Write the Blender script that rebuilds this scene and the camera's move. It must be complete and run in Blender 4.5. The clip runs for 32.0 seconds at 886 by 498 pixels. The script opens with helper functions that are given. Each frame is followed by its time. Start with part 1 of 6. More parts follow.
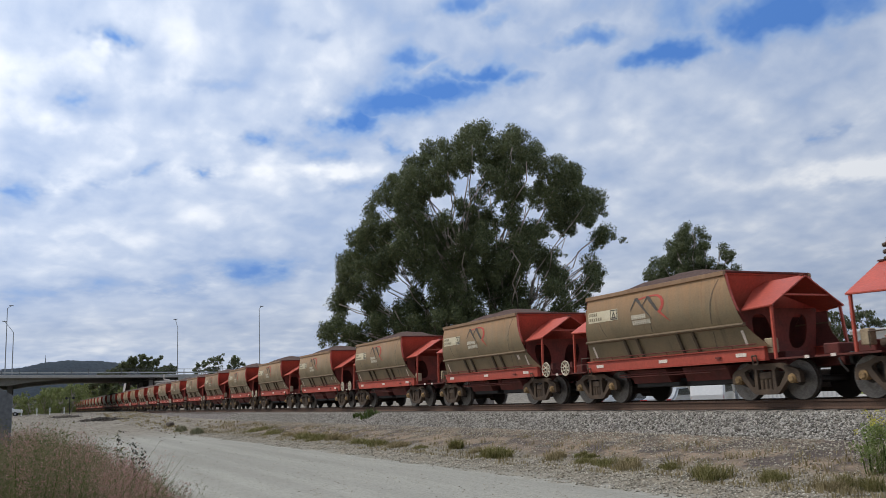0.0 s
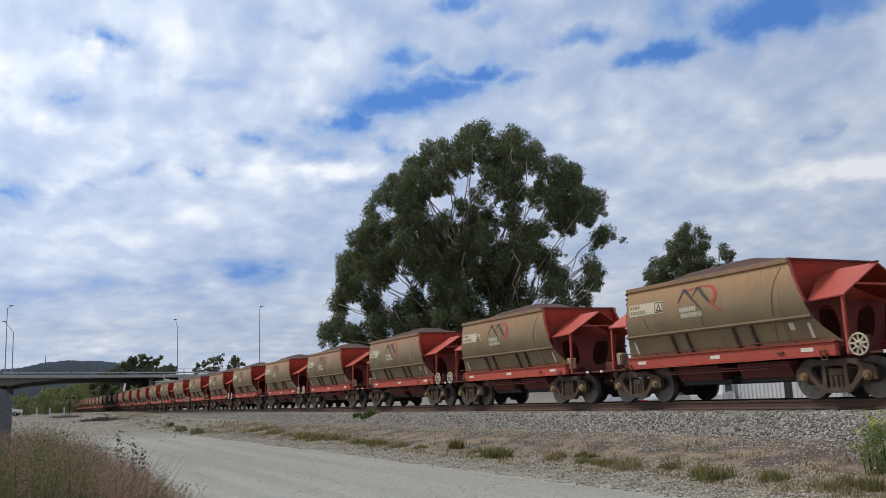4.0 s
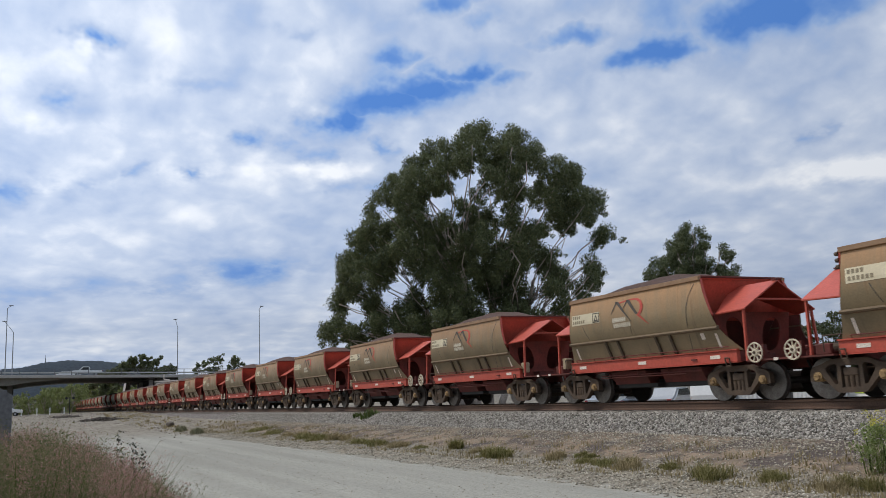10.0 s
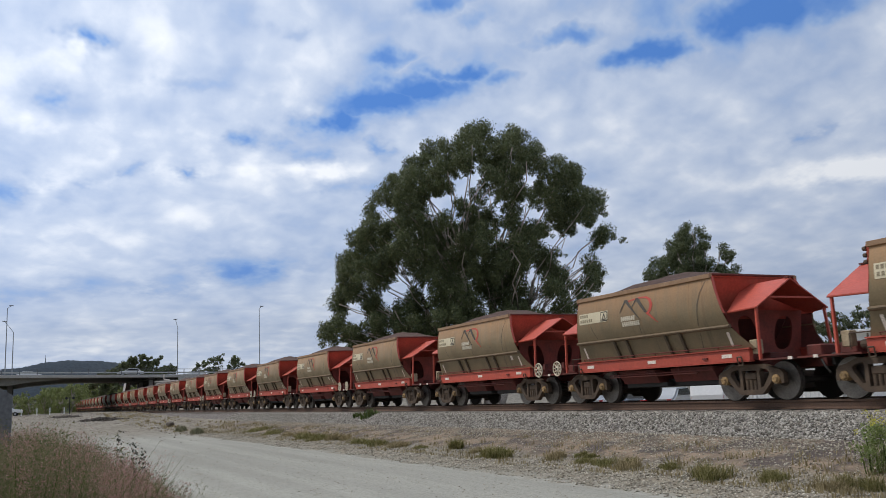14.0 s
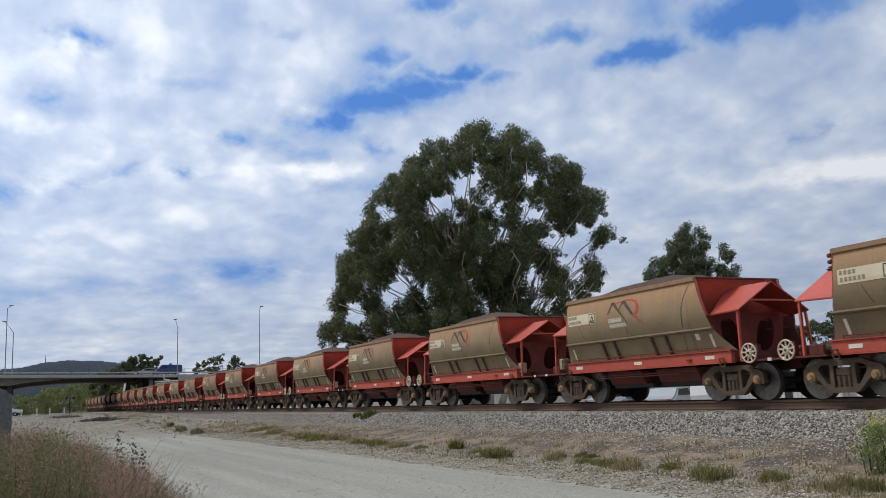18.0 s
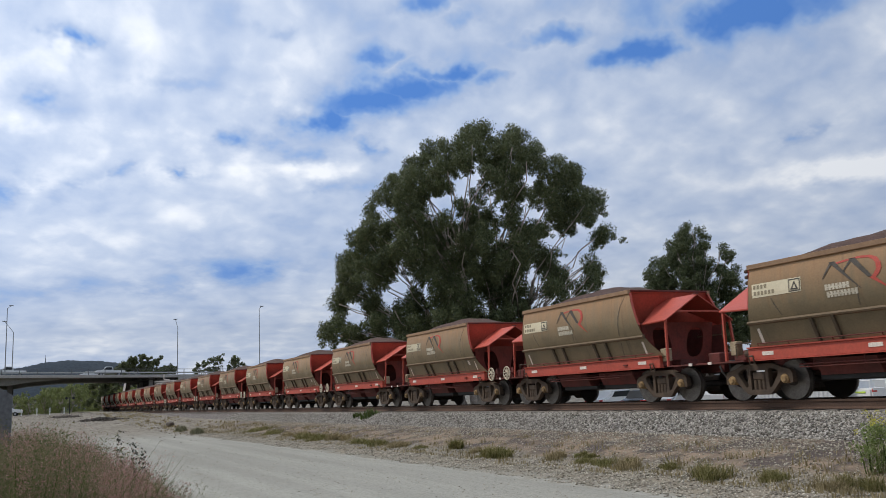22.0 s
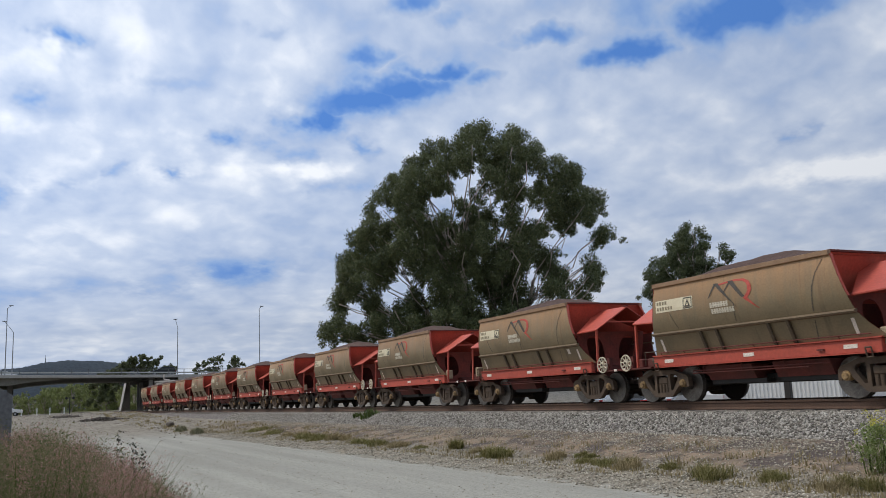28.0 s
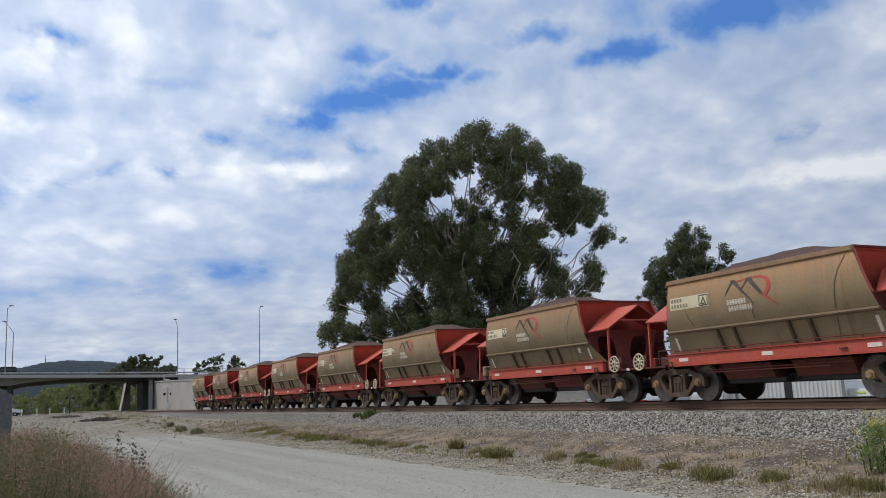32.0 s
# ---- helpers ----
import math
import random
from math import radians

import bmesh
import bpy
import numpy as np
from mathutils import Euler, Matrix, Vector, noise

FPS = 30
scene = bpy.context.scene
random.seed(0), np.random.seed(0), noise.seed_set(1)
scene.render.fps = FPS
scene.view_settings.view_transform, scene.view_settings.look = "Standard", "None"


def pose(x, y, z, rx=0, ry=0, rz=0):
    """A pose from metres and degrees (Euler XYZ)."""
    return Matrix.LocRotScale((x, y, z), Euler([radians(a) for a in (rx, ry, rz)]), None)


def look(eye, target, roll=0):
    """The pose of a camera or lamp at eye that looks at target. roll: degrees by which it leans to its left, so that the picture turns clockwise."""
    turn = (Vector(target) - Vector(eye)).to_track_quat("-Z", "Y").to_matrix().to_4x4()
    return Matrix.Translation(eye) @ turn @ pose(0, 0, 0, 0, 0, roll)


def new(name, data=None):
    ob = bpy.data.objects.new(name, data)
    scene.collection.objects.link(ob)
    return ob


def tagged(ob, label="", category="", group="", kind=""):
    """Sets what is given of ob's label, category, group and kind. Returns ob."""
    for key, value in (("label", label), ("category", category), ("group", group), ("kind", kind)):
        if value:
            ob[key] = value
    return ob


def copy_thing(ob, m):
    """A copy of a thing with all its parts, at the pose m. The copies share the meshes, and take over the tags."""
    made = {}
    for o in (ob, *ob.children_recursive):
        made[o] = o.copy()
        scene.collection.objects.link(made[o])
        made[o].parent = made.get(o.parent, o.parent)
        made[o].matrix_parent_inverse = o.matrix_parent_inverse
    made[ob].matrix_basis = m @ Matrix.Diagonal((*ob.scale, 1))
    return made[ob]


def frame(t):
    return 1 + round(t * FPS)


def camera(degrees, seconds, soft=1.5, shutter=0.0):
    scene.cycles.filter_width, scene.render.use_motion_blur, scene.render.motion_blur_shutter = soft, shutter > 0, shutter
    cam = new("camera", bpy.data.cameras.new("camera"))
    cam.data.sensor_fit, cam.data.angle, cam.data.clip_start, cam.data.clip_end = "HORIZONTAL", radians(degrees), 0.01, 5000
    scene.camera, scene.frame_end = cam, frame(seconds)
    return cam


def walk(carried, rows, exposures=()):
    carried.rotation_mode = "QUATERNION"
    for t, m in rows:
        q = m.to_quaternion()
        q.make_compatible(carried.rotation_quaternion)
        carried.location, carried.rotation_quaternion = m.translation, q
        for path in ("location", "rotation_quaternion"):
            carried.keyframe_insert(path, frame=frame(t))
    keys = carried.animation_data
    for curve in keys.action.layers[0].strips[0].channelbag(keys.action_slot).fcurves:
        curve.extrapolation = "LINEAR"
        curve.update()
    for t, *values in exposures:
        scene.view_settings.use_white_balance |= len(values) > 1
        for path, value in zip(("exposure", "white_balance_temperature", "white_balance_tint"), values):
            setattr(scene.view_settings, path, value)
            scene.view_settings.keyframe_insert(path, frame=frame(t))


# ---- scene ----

# World: x runs along the railway (the train moves to +x), y points away from the camera's side of it, z = 0 is the rail top.
EYE = (0.0, 0.0, 0.47)
AIM = (-8.8231, 4.3986, 2.1452)
cam = camera(55.0, 32.0, soft=0.85, shutter=0.08)
VIEW = look(EYE, AIM, -2.64)
walk(cam, [(0.0, VIEW), (32.0, VIEW)])

TRACK_Y = 17.0        # centre line of the track
PITCH = 10.126        # length of a wagon over its couplers

# ---------------------------------------------------------------- light
SUN_AZ = (-0.60, -0.80)
SUN_EL = 54.0
scene.view_settings.exposure = 0.0

world = bpy.data.worlds.new("sky")
scene.world = world
world.use_nodes = True
wn, wl = world.node_tree.nodes, world.node_tree.links
wn.clear()
sky = wn.new("ShaderNodeTexSky")
sky.sky_type = "NISHITA"
sky.sun_disc = False
sky.sun_elevation = radians(SUN_EL)
sky.sun_rotation = math.atan2(SUN_AZ[0], SUN_AZ[1])
sky.dust_density = 2.0
bgd = wn.new("ShaderNodeBackground")
bgd.inputs["Strength"].default_value = 0.10
cloud_w = wn.new("ShaderNodeBackground")
cloud_w.inputs["Color"].default_value = (0.62, 0.70, 0.82, 1)
cloud_w.inputs["Strength"].default_value = 0.75
wtc = wn.new("ShaderNodeTexCoord")
wno = wn.new("ShaderNodeTexNoise")
wno.inputs["Scale"].default_value = 4.0
wno.inputs["Detail"].default_value = 6.0
wra = wn.new("ShaderNodeMapRange")
wra.inputs["From Min"].default_value, wra.inputs["From Max"].default_value = 0.36, 0.56
wmx = wn.new("ShaderNodeMixShader")
wou = wn.new("ShaderNodeOutputWorld")
wl.new(wtc.outputs["Generated"], wno.inputs["Vector"])
wl.new(wno.outputs["Fac"], wra.inputs["Value"])
wl.new(wra.outputs["Result"], wmx.inputs["Fac"])
wl.new(sky.outputs["Color"], bgd.inputs["Color"])
wl.new(bgd.outputs[0], wmx.inputs[1])
wl.new(cloud_w.outputs[0], wmx.inputs[2])
wl.new(wmx.outputs[0], wou.inputs["Surface"])

sun = new("sun", bpy.data.lights.new("sun", "SUN"))
sun.data.energy = 2.0
sun.data.angle = radians(14.0)
sun.data.color = (1.0, 0.96, 0.90)
ce = math.cos(radians(SUN_EL))
sa = Vector((SUN_AZ[0], SUN_AZ[1])).normalized()
sun.matrix_world = look((sa.x * ce * 50, sa.y * ce * 50, math.sin(radians(SUN_EL)) * 50), (0, 0, 0))


# ---------------------------------------------------------------- materials
def node_mat(name):
    m = bpy.data.materials.new(name)
    m.use_nodes = True
    nt = m.node_tree
    return m, nt.nodes, nt.links, nt.nodes["Principled BSDF"]


def rgb(c, k=1.0):
    return (c[0] * k, c[1] * k, c[2] * k, 1.0)


def surface(name, base, alt=None, rough=0.7, metal=0.0, scale=3.0, fine=40.0, amount=0.6, bump=0.15, spread=0.0, fine_amount=0.25):
    """A worn surface: two tones mixed by a coarse noise, a fine grain over it, and fine relief."""
    m, n, l, b = node_mat(name)
    alt = alt or tuple(c * 0.7 for c in base)
    tc = n.new("ShaderNodeTexCoord")
    n1 = n.new("ShaderNodeTexNoise")
    n1.inputs["Scale"].default_value, n1.inputs["Detail"].default_value, n1.inputs["Roughness"].default_value = scale, 6, 0.65
    n2 = n.new("ShaderNodeTexNoise")
    n2.inputs["Scale"].default_value, n2.inputs["Detail"].default_value = fine, 3
    r1 = n.new("ShaderNodeMapRange")
    r1.inputs["From Min"].default_value, r1.inputs["From Max"].default_value = 0.35, 0.68
    r1.inputs["To Max"].default_value = amount
    mx = n.new("ShaderNodeMix")
    mx.data_type = "RGBA"
    mx.inputs["A"].default_value, mx.inputs["B"].default_value = rgb(base), rgb(alt)
    r2 = n.new("ShaderNodeMapRange")
    r2.inputs["From Min"].default_value, r2.inputs["From Max"].default_value = 0.3, 0.7
    r2.inputs["To Min"].default_value, r2.inputs["To Max"].default_value = 1 - fine_amount, 1 + fine_amount
    hs = n.new("ShaderNodeHueSaturation")
    l.new(tc.outputs["Object"], n1.inputs["Vector"])
    l.new(tc.outputs["Object"], n2.inputs["Vector"])
    l.new(n1.outputs["Fac"], r1.inputs["Value"])
    l.new(r1.outputs["Result"], mx.inputs["Factor"])
    l.new(n2.outputs["Fac"], r2.inputs["Value"])
    l.new(mx.outputs["Result"], hs.inputs["Color"])
    last = r2.outputs["Result"]
    if spread:
        oi = n.new("ShaderNodeObjectInfo")
        r3 = n.new("ShaderNodeMapRange")
        r3.inputs["To Min"].default_value, r3.inputs["To Max"].default_value = 1 - spread, 1 + spread
        mu = n.new("ShaderNodeMath")
        mu.operation = "MULTIPLY"
        l.new(oi.outputs["Random"], r3.inputs["Value"])
        l.new(r3.outputs["Result"], mu.inputs[0])
        l.new(last, mu.inputs[1])
        last = mu.outputs[0]
    l.new(last, hs.inputs["Value"])
    l.new(hs.outputs["Color"], b.inputs["Base Color"])
    b.inputs["Roughness"].default_value, b.inputs["Metallic"].default_value = rough, metal
    if bump:
        bp = n.new("ShaderNodeBump")
        bp.inputs["Strength"].default_value, bp.inputs["Distance"].default_value = bump, 0.02
        l.new(n2.outputs["Fac"], bp.inputs["Height"])
        l.new(bp.outputs["Normal"], b.inputs["Normal"])
    return m


def island_mat(name, tones, rough=0.8, translucent=0.0, gloss=0.3):
    """For joined bits (leaves, blades, stones): a tone for each bit."""
    m, n, l, b = node_mat(name)
    ge = n.new("ShaderNodeNewGeometry")
    cr = n.new("ShaderNodeValToRGB")
    cr.color_ramp.elements.remove(cr.color_ramp.elements[0])
    for i, c in enumerate(tones):
        e = cr.color_ramp.elements[0] if i == 0 else cr.color_ramp.elements.new(i / (len(tones) - 1))
        e.position, e.color = i / (len(tones) - 1), rgb(c)
    l.new(ge.outputs["Random Per Island"], cr.inputs["Fac"])
    l.new(cr.outputs["Color"], b.inputs["Base Color"])
    b.inputs["Roughness"].default_value = rough
    b.inputs["Specular IOR Level"].default_value = gloss
    if translucent:
        tr = n.new("ShaderNodeBsdfTranslucent")
        mx = n.new("ShaderNodeMixShader")
        mx.inputs["Fac"].default_value = translucent
        l.new(cr.outputs["Color"], tr.inputs["Color"])
        l.new(b.outputs[0], mx.inputs[1])
        l.new(tr.outputs[0], mx.inputs[2])
        l.new(mx.outputs[0], n["Material Output"].inputs["Surface"])
    return m


M = {}
def hopper_paint():
    """Olive-tan paint with run-down streaks; ore dust spilt over the rim browns its upper part, and painted light lifts
    it.
    """
    m, n, l, b = node_mat("tan_hopper_paint")
    tc = n.new("ShaderNodeTexCoord")
    sp = n.new("ShaderNodeSeparateXYZ")
    l.new(tc.outputs["Object"], sp.inputs["Vector"])

    def tex(scale, detail, stretch=None):
        t = n.new("ShaderNodeTexNoise")
        t.inputs["Scale"].default_value, t.inputs["Detail"].default_value, t.inputs["Roughness"].default_value = scale, detail, 0.6
        if stretch:
            mp = n.new("ShaderNodeMapping")
            mp.inputs["Scale"].default_value = stretch
            l.new(tc.outputs["Object"], mp.inputs["Vector"])
            l.new(mp.outputs["Vector"], t.inputs["Vector"])
        else:
            l.new(tc.outputs["Object"], t.inputs["Vector"])
        return t.outputs["Fac"]

    def ramp(v, a, c, lo=0.0, hi=1.0):
        r = n.new("ShaderNodeMapRange")
        r.inputs["From Min"].default_value, r.inputs["From Max"].default_value = a, c
        r.inputs["To Min"].default_value, r.inputs["To Max"].default_value = lo, hi
        l.new(v, r.inputs["Value"])
        return r.outputs["Result"]

    def math2(kind, a, c):
        o = n.new("ShaderNodeMath")
        o.operation = kind
        for i, v in enumerate((a, c)):
            if isinstance(v, (int, float)):
                o.inputs[i].default_value = v
            else:
                l.new(v, o.inputs[i])
        return o.outputs[0]

    def mix(f, a, c):
        x = n.new("ShaderNodeMix")
        x.data_type = "RGBA"
        l.new(f, x.inputs["Factor"])
        for k, v in (("A", a), ("B", c)):
            if isinstance(v, tuple):
                x.inputs[k].default_value = rgb(v)
            else:
                l.new(v, x.inputs[k])
        return x.outputs["Result"]
    blotch, streak, grain = tex(1.1, 5), tex(1.0, 5, (5.0, 1.0, 0.35)), tex(24, 3)
    col = mix(ramp(blotch, 0.35, 0.65), (0.262, 0.196, 0.113), (0.205, 0.157, 0.093))
    dust = math2("ADD", sp.outputs["Z"], math2("MULTIPLY", math2("SUBTRACT", streak, 0.5), 1.3))
    # dust brown set lighter than the paint, holding the upward-facing curve's light too
    col = mix(ramp(dust, 2.15, 3.1, 0.0, 0.9), col, (0.43, 0.238, 0.105))
    col = mix(ramp(streak, 0.60, 0.72, 0.0, 0.45), col, (0.10, 0.075, 0.05))
    hs = n.new("ShaderNodeHueSaturation")
    oi = n.new("ShaderNodeObjectInfo")
    l.new(math2("MULTIPLY", ramp(grain, 0.3, 0.7, 0.9, 1.1), ramp(oi.outputs["Random"], 0, 1, 0.88, 1.12)), hs.inputs["Value"])
    l.new(col, hs.inputs["Color"])
    l.new(hs.outputs["Color"], b.inputs["Base Color"])
    l.new(ramp(blotch, 0.3, 0.7, 0.36, 0.55), b.inputs["Roughness"])
    bp = n.new("ShaderNodeBump")
    bp.inputs["Strength"].default_value, bp.inputs["Distance"].default_value = 0.25, 0.03
    l.new(tex(2.2, 2), bp.inputs["Height"])
    l.new(bp.outputs["Normal"], b.inputs["Normal"])
    return m


M["tan"] = hopper_paint()
M["tan_rim"] = surface("tan_rim_paint", (0.34, 0.21, 0.12), (0.22, 0.125, 0.07), 0.65, 0, 2.5, 20, 0.7, 0.05, 0.08, 0.12)
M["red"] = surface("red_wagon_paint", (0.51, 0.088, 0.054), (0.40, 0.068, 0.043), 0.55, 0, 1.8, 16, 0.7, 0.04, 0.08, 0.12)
# darker copy of the red: grime and the canopy's shade in one colour
M["red_grime_shade"] = surface("grimy_shaded_red_end_paint", (0.27, 0.052, 0.036), (0.15, 0.040, 0.030), 0.75, 0, 2.6, 16, 0.9, 0.05, 0.06, 0.15)
M["red_dark"] = surface("dark_red_wagon_steel", (0.16, 0.035, 0.027), (0.075, 0.028, 0.022), 0.8, 0, 2.5, 20, 0.8, 0.1, 0.05, 0.2)
# the ribs' shadow side is put into this dark brown
M["rib"] = surface("shade_dark_ribs", (0.11, 0.078, 0.048), (0.06, 0.045, 0.03), 0.8, 0, 4, 30, 0.8, 0.1, 0.08, 0.2)
M["belt"] = surface("brown_belt_rail_paint", (0.195, 0.135, 0.078), (0.14, 0.098, 0.058), 0.75, 0, 3, 24, 0.8, 0.05, 0.08, 0.15)
M["ore"] = surface("dark_brown_ore", (0.10, 0.055, 0.04), (0.06, 0.035, 0.028), 0.95, 0, 3.0, 26, 0.8, 1.0, 0.1, 0.3)
M["bogie"] = surface("brown_dusty_steel", (0.11, 0.074, 0.048), (0.06, 0.042, 0.030), 0.8, 0.1, 5, 40, 0.8, 0.2, 0.1, 0.25)
M["wheel"] = surface("dark_wheel_steel", (0.055, 0.042, 0.034), (0.035, 0.028, 0.024), 0.6, 0.2, 5, 40, 0.8, 0.1, 0.05, 0.2)
M["tread"] = surface("bright_rim_steel", (0.22, 0.20, 0.18), (0.12, 0.10, 0.09), 0.45, 0.7, 8, 50, 0.7, 0.05)
M["cap"] = surface("ochre_bearing_cap", (0.36, 0.235, 0.10), (0.19, 0.12, 0.065), 0.7, 0, 12, 60, 0.9, 0.1, 0.35, 0.2)
M["black"] = surface("black_steel", (0.03, 0.027, 0.025), None, 0.7, 0, 4, 30, 0.6, 0.1)
M["plate"] = surface("white_reflector_plate", (0.84, 0.74, 0.65), (0.70, 0.58, 0.48), 0.5, 0, 6, 50, 0.5, 0)
M["cream"] = surface("cream_panel", (0.72, 0.64, 0.46), (0.58, 0.49, 0.33), 0.6, 0, 3, 40, 0.6, 0.0, 0.08, 0.06)
M["dusty_cream"] = surface("dusty_cream_box", (0.46, 0.37, 0.24), (0.30, 0.22, 0.14), 0.75, 0, 5, 40, 0.8, 0.05)
M["print"] = surface("dark_print", (0.07, 0.06, 0.05), (0.12, 0.10, 0.08), 0.7, 0, 8, 50, 0.5, 0)
M["stencil"] = surface("faded_stencil", (0.22, 0.175, 0.11), (0.38, 0.32, 0.21), 0.7, 0, 30, 60, 0.8, 0)
M["white_print"] = surface("faded_white_print", (0.66, 0.60, 0.48), (0.45, 0.39, 0.29), 0.7, 0, 7, 50, 0.7, 0)
M["red_print"] = surface("red_print", (0.52, 0.07, 0.05), (0.42, 0.09, 0.06), 0.6, 0, 7, 50, 0.6, 0)
M["wheel_white"] = surface("cream_handwheel_paint", (0.66, 0.58, 0.44), (0.46, 0.38, 0.27), 0.6, 0, 9, 50, 0.6, 0)
M["rail"] = surface("rusty_rail", (0.13, 0.075, 0.05), (0.09, 0.055, 0.04), 0.75, 0.2, 2, 30, 0.8, 0.1)
M["rail_top"] = surface("polished_rail_head", (0.32, 0.28, 0.25), (0.2, 0.16, 0.13), 0.35, 0.8, 2, 30, 0.8, 0.0)
M["sleeper"] = surface("concrete_sleeper", (0.30, 0.27, 0.24), (0.2, 0.17, 0.14), 0.9, 0, 4, 30, 0.7, 0.2, 0.1)
M["concrete"] = surface("weathered_concrete", (0.43, 0.41, 0.385), (0.33, 0.31, 0.29), 0.88, 0, 0.35, 9, 0.8, 0.1, 0.03)
# shade under the bridge deck is put into this darker concrete
M["concrete_shaded"] = surface("shaded_concrete", (0.12, 0.11, 0.10), (0.08, 0.072, 0.068), 0.9, 0, 0.6, 9, 0.8, 0.1)
M["concrete_girder"] = surface("mid_grey_girder_concrete", (0.24, 0.23, 0.21), (0.17, 0.16, 0.145), 0.9, 0, 0.5, 9, 0.8, 0.1)
M["galv"] = surface("galvanised_steel", (0.36, 0.37, 0.38), (0.26, 0.27, 0.28), 0.5, 0.5, 2, 30, 0.6, 0.0)
M["asphalt"] = surface("asphalt", (0.05, 0.05, 0.052), (0.07, 0.07, 0.07), 0.9, 0, 0.6, 40, 0.7, 0.2)
M["bark"] = surface("pale_gum_bark", (0.50, 0.43, 0.37), (0.24, 0.19, 0.155), 0.85, 0, 1.6, 16, 0.9, 0.4)
M["white"] = surface("white_gloss_paint", (0.80, 0.80, 0.78), (0.72, 0.72, 0.70), 0.4, 0, 2, 30, 0.5, 0.0, 0, 0.04)
M["grey_sheet"] = surface("grey_sheet_metal", (0.16, 0.16, 0.165), (0.12, 0.12, 0.125), 0.6, 0.2, 2, 30, 0.6, 0.02)
M["leaf"] = island_mat("gum_leaves", [(0.055, 0.070, 0.030), (0.085, 0.105, 0.042), (0.118, 0.140, 0.056), (0.17, 0.185, 0.085)], 0.5, 0.25, 0.4)
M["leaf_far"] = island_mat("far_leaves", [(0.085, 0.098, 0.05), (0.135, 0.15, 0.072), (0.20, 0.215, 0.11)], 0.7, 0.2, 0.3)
M["scrub"] = island_mat("green_scrub_leaves", [(0.13, 0.155, 0.055), (0.23, 0.26, 0.09), (0.33, 0.345, 0.14)], 0.7, 0.25, 0.3)


# ---------------------------------------------------------------- mesh helpers
def part(name, bm, material, parent=None, label="", smooth=False):
    me = bpy.data.meshes.new(name)
    bm.normal_update()
    bm.to_mesh(me)
    bm.free()
    mats = material if isinstance(material, (list, tuple)) else [material]
    for m in mats:
        me.materials.append(m)
    if smooth:
        me.polygons.foreach_set("use_smooth", [True] * len(me.polygons))
    ob = new(name, me)
    if parent is not None:
        ob.parent = parent
    if label:
        tagged(ob, label)
    return ob


def thing(name, label, category, m=None, group="", kind=""):
    ob = new(name)
    if m is not None:
        ob.matrix_basis = m
    return tagged(ob, label, category, group, kind)


def box(bm, x0, x1, y0, y1, z0, z1, bevel=0.0):
    r = bmesh.ops.create_cube(bm, size=1.0, matrix=Matrix.Translation(((x0 + x1) / 2, (y0 + y1) / 2, (z0 + z1) / 2)) @ Matrix.Diagonal((abs(x1 - x0), abs(y1 - y0), abs(z1 - z0), 1)))
    if bevel:
        es = list({e for v in r["verts"] for e in v.link_edges})
        bmesh.ops.bevel(bm, geom=es, offset=bevel, segments=1, affect="EDGES")
    return bm


def nbox(*a, bevel=0.0):
    return box(bmesh.new(), *a, bevel=bevel)


def rod(bm, a, b, r0, r1=None, n=8, caps=True):
    a, b = Vector(a), Vector(b)
    d = b - a
    q = d.to_track_quat("Z", "Y").to_matrix().to_4x4()
    bmesh.ops.create_cone(bm, cap_ends=caps, segments=n, radius1=r0, radius2=r0 if r1 is None else r1, depth=d.length, matrix=Matrix.Translation((a + b) / 2) @ q)
    return bm


def pipe(bm, pts, r, n=6):
    for a, b in zip(pts, pts[1:]):
        rod(bm, a, b, r, n=n)
    return bm


def prism(bm, outline, axis, a, b):
    """A flat outline of 2D points, given thickness along an axis from a to b."""
    def place(p, w):
        return {"x": (w, p[0], p[1]), "y": (p[0], w, p[1]), "z": (p[0], p[1], w)}[axis]
    lo = [bm.verts.new(place(p, a)) for p in outline]
    hi = [bm.verts.new(place(p, b)) for p in outline]
    k = len(outline)
    bm.faces.new(lo)
    bm.faces.new(hi)
    for i in range(k):
        bm.faces.new((lo[i], lo[(i + 1) % k], hi[(i + 1) % k], hi[i]))
    bmesh.ops.recalc_face_normals(bm, faces=bm.faces)
    return bm


def cutout(bm, outline, holes, axis, a, b):
    """A plate of 2D outline with holes, given thickness along an axis from a to b."""
    def place(p, w):
        return {"x": (w, p[0], p[1]), "y": (p[0], w, p[1]), "z": (p[0], p[1], w)}[axis]
    tmp = bmesh.new()
    for loop in [outline] + holes:
        vs = [tmp.verts.new(place(p, a)) for p in loop]
        for i in range(len(vs)):
            tmp.edges.new((vs[i], vs[(i + 1) % len(vs)]))
    bmesh.ops.triangle_fill(tmp, use_beauty=True, use_dissolve=False, edges=tmp.edges[:])
    r = bmesh.ops.extrude_face_region(tmp, geom=tmp.faces[:])
    d = Vector(place((0, 0), b)) - Vector(place((0, 0), a))
    bmesh.ops.translate(tmp, verts=[g for g in r["geom"] if isinstance(g, bmesh.types.BMVert)], vec=d)
    bmesh.ops.recalc_face_normals(tmp, faces=tmp.faces[:])
    me = bpy.data.meshes.new("cutout")
    tmp.to_mesh(me)
    tmp.free()
    bm.from_mesh(me)
    bpy.data.meshes.remove(me)
    return bm


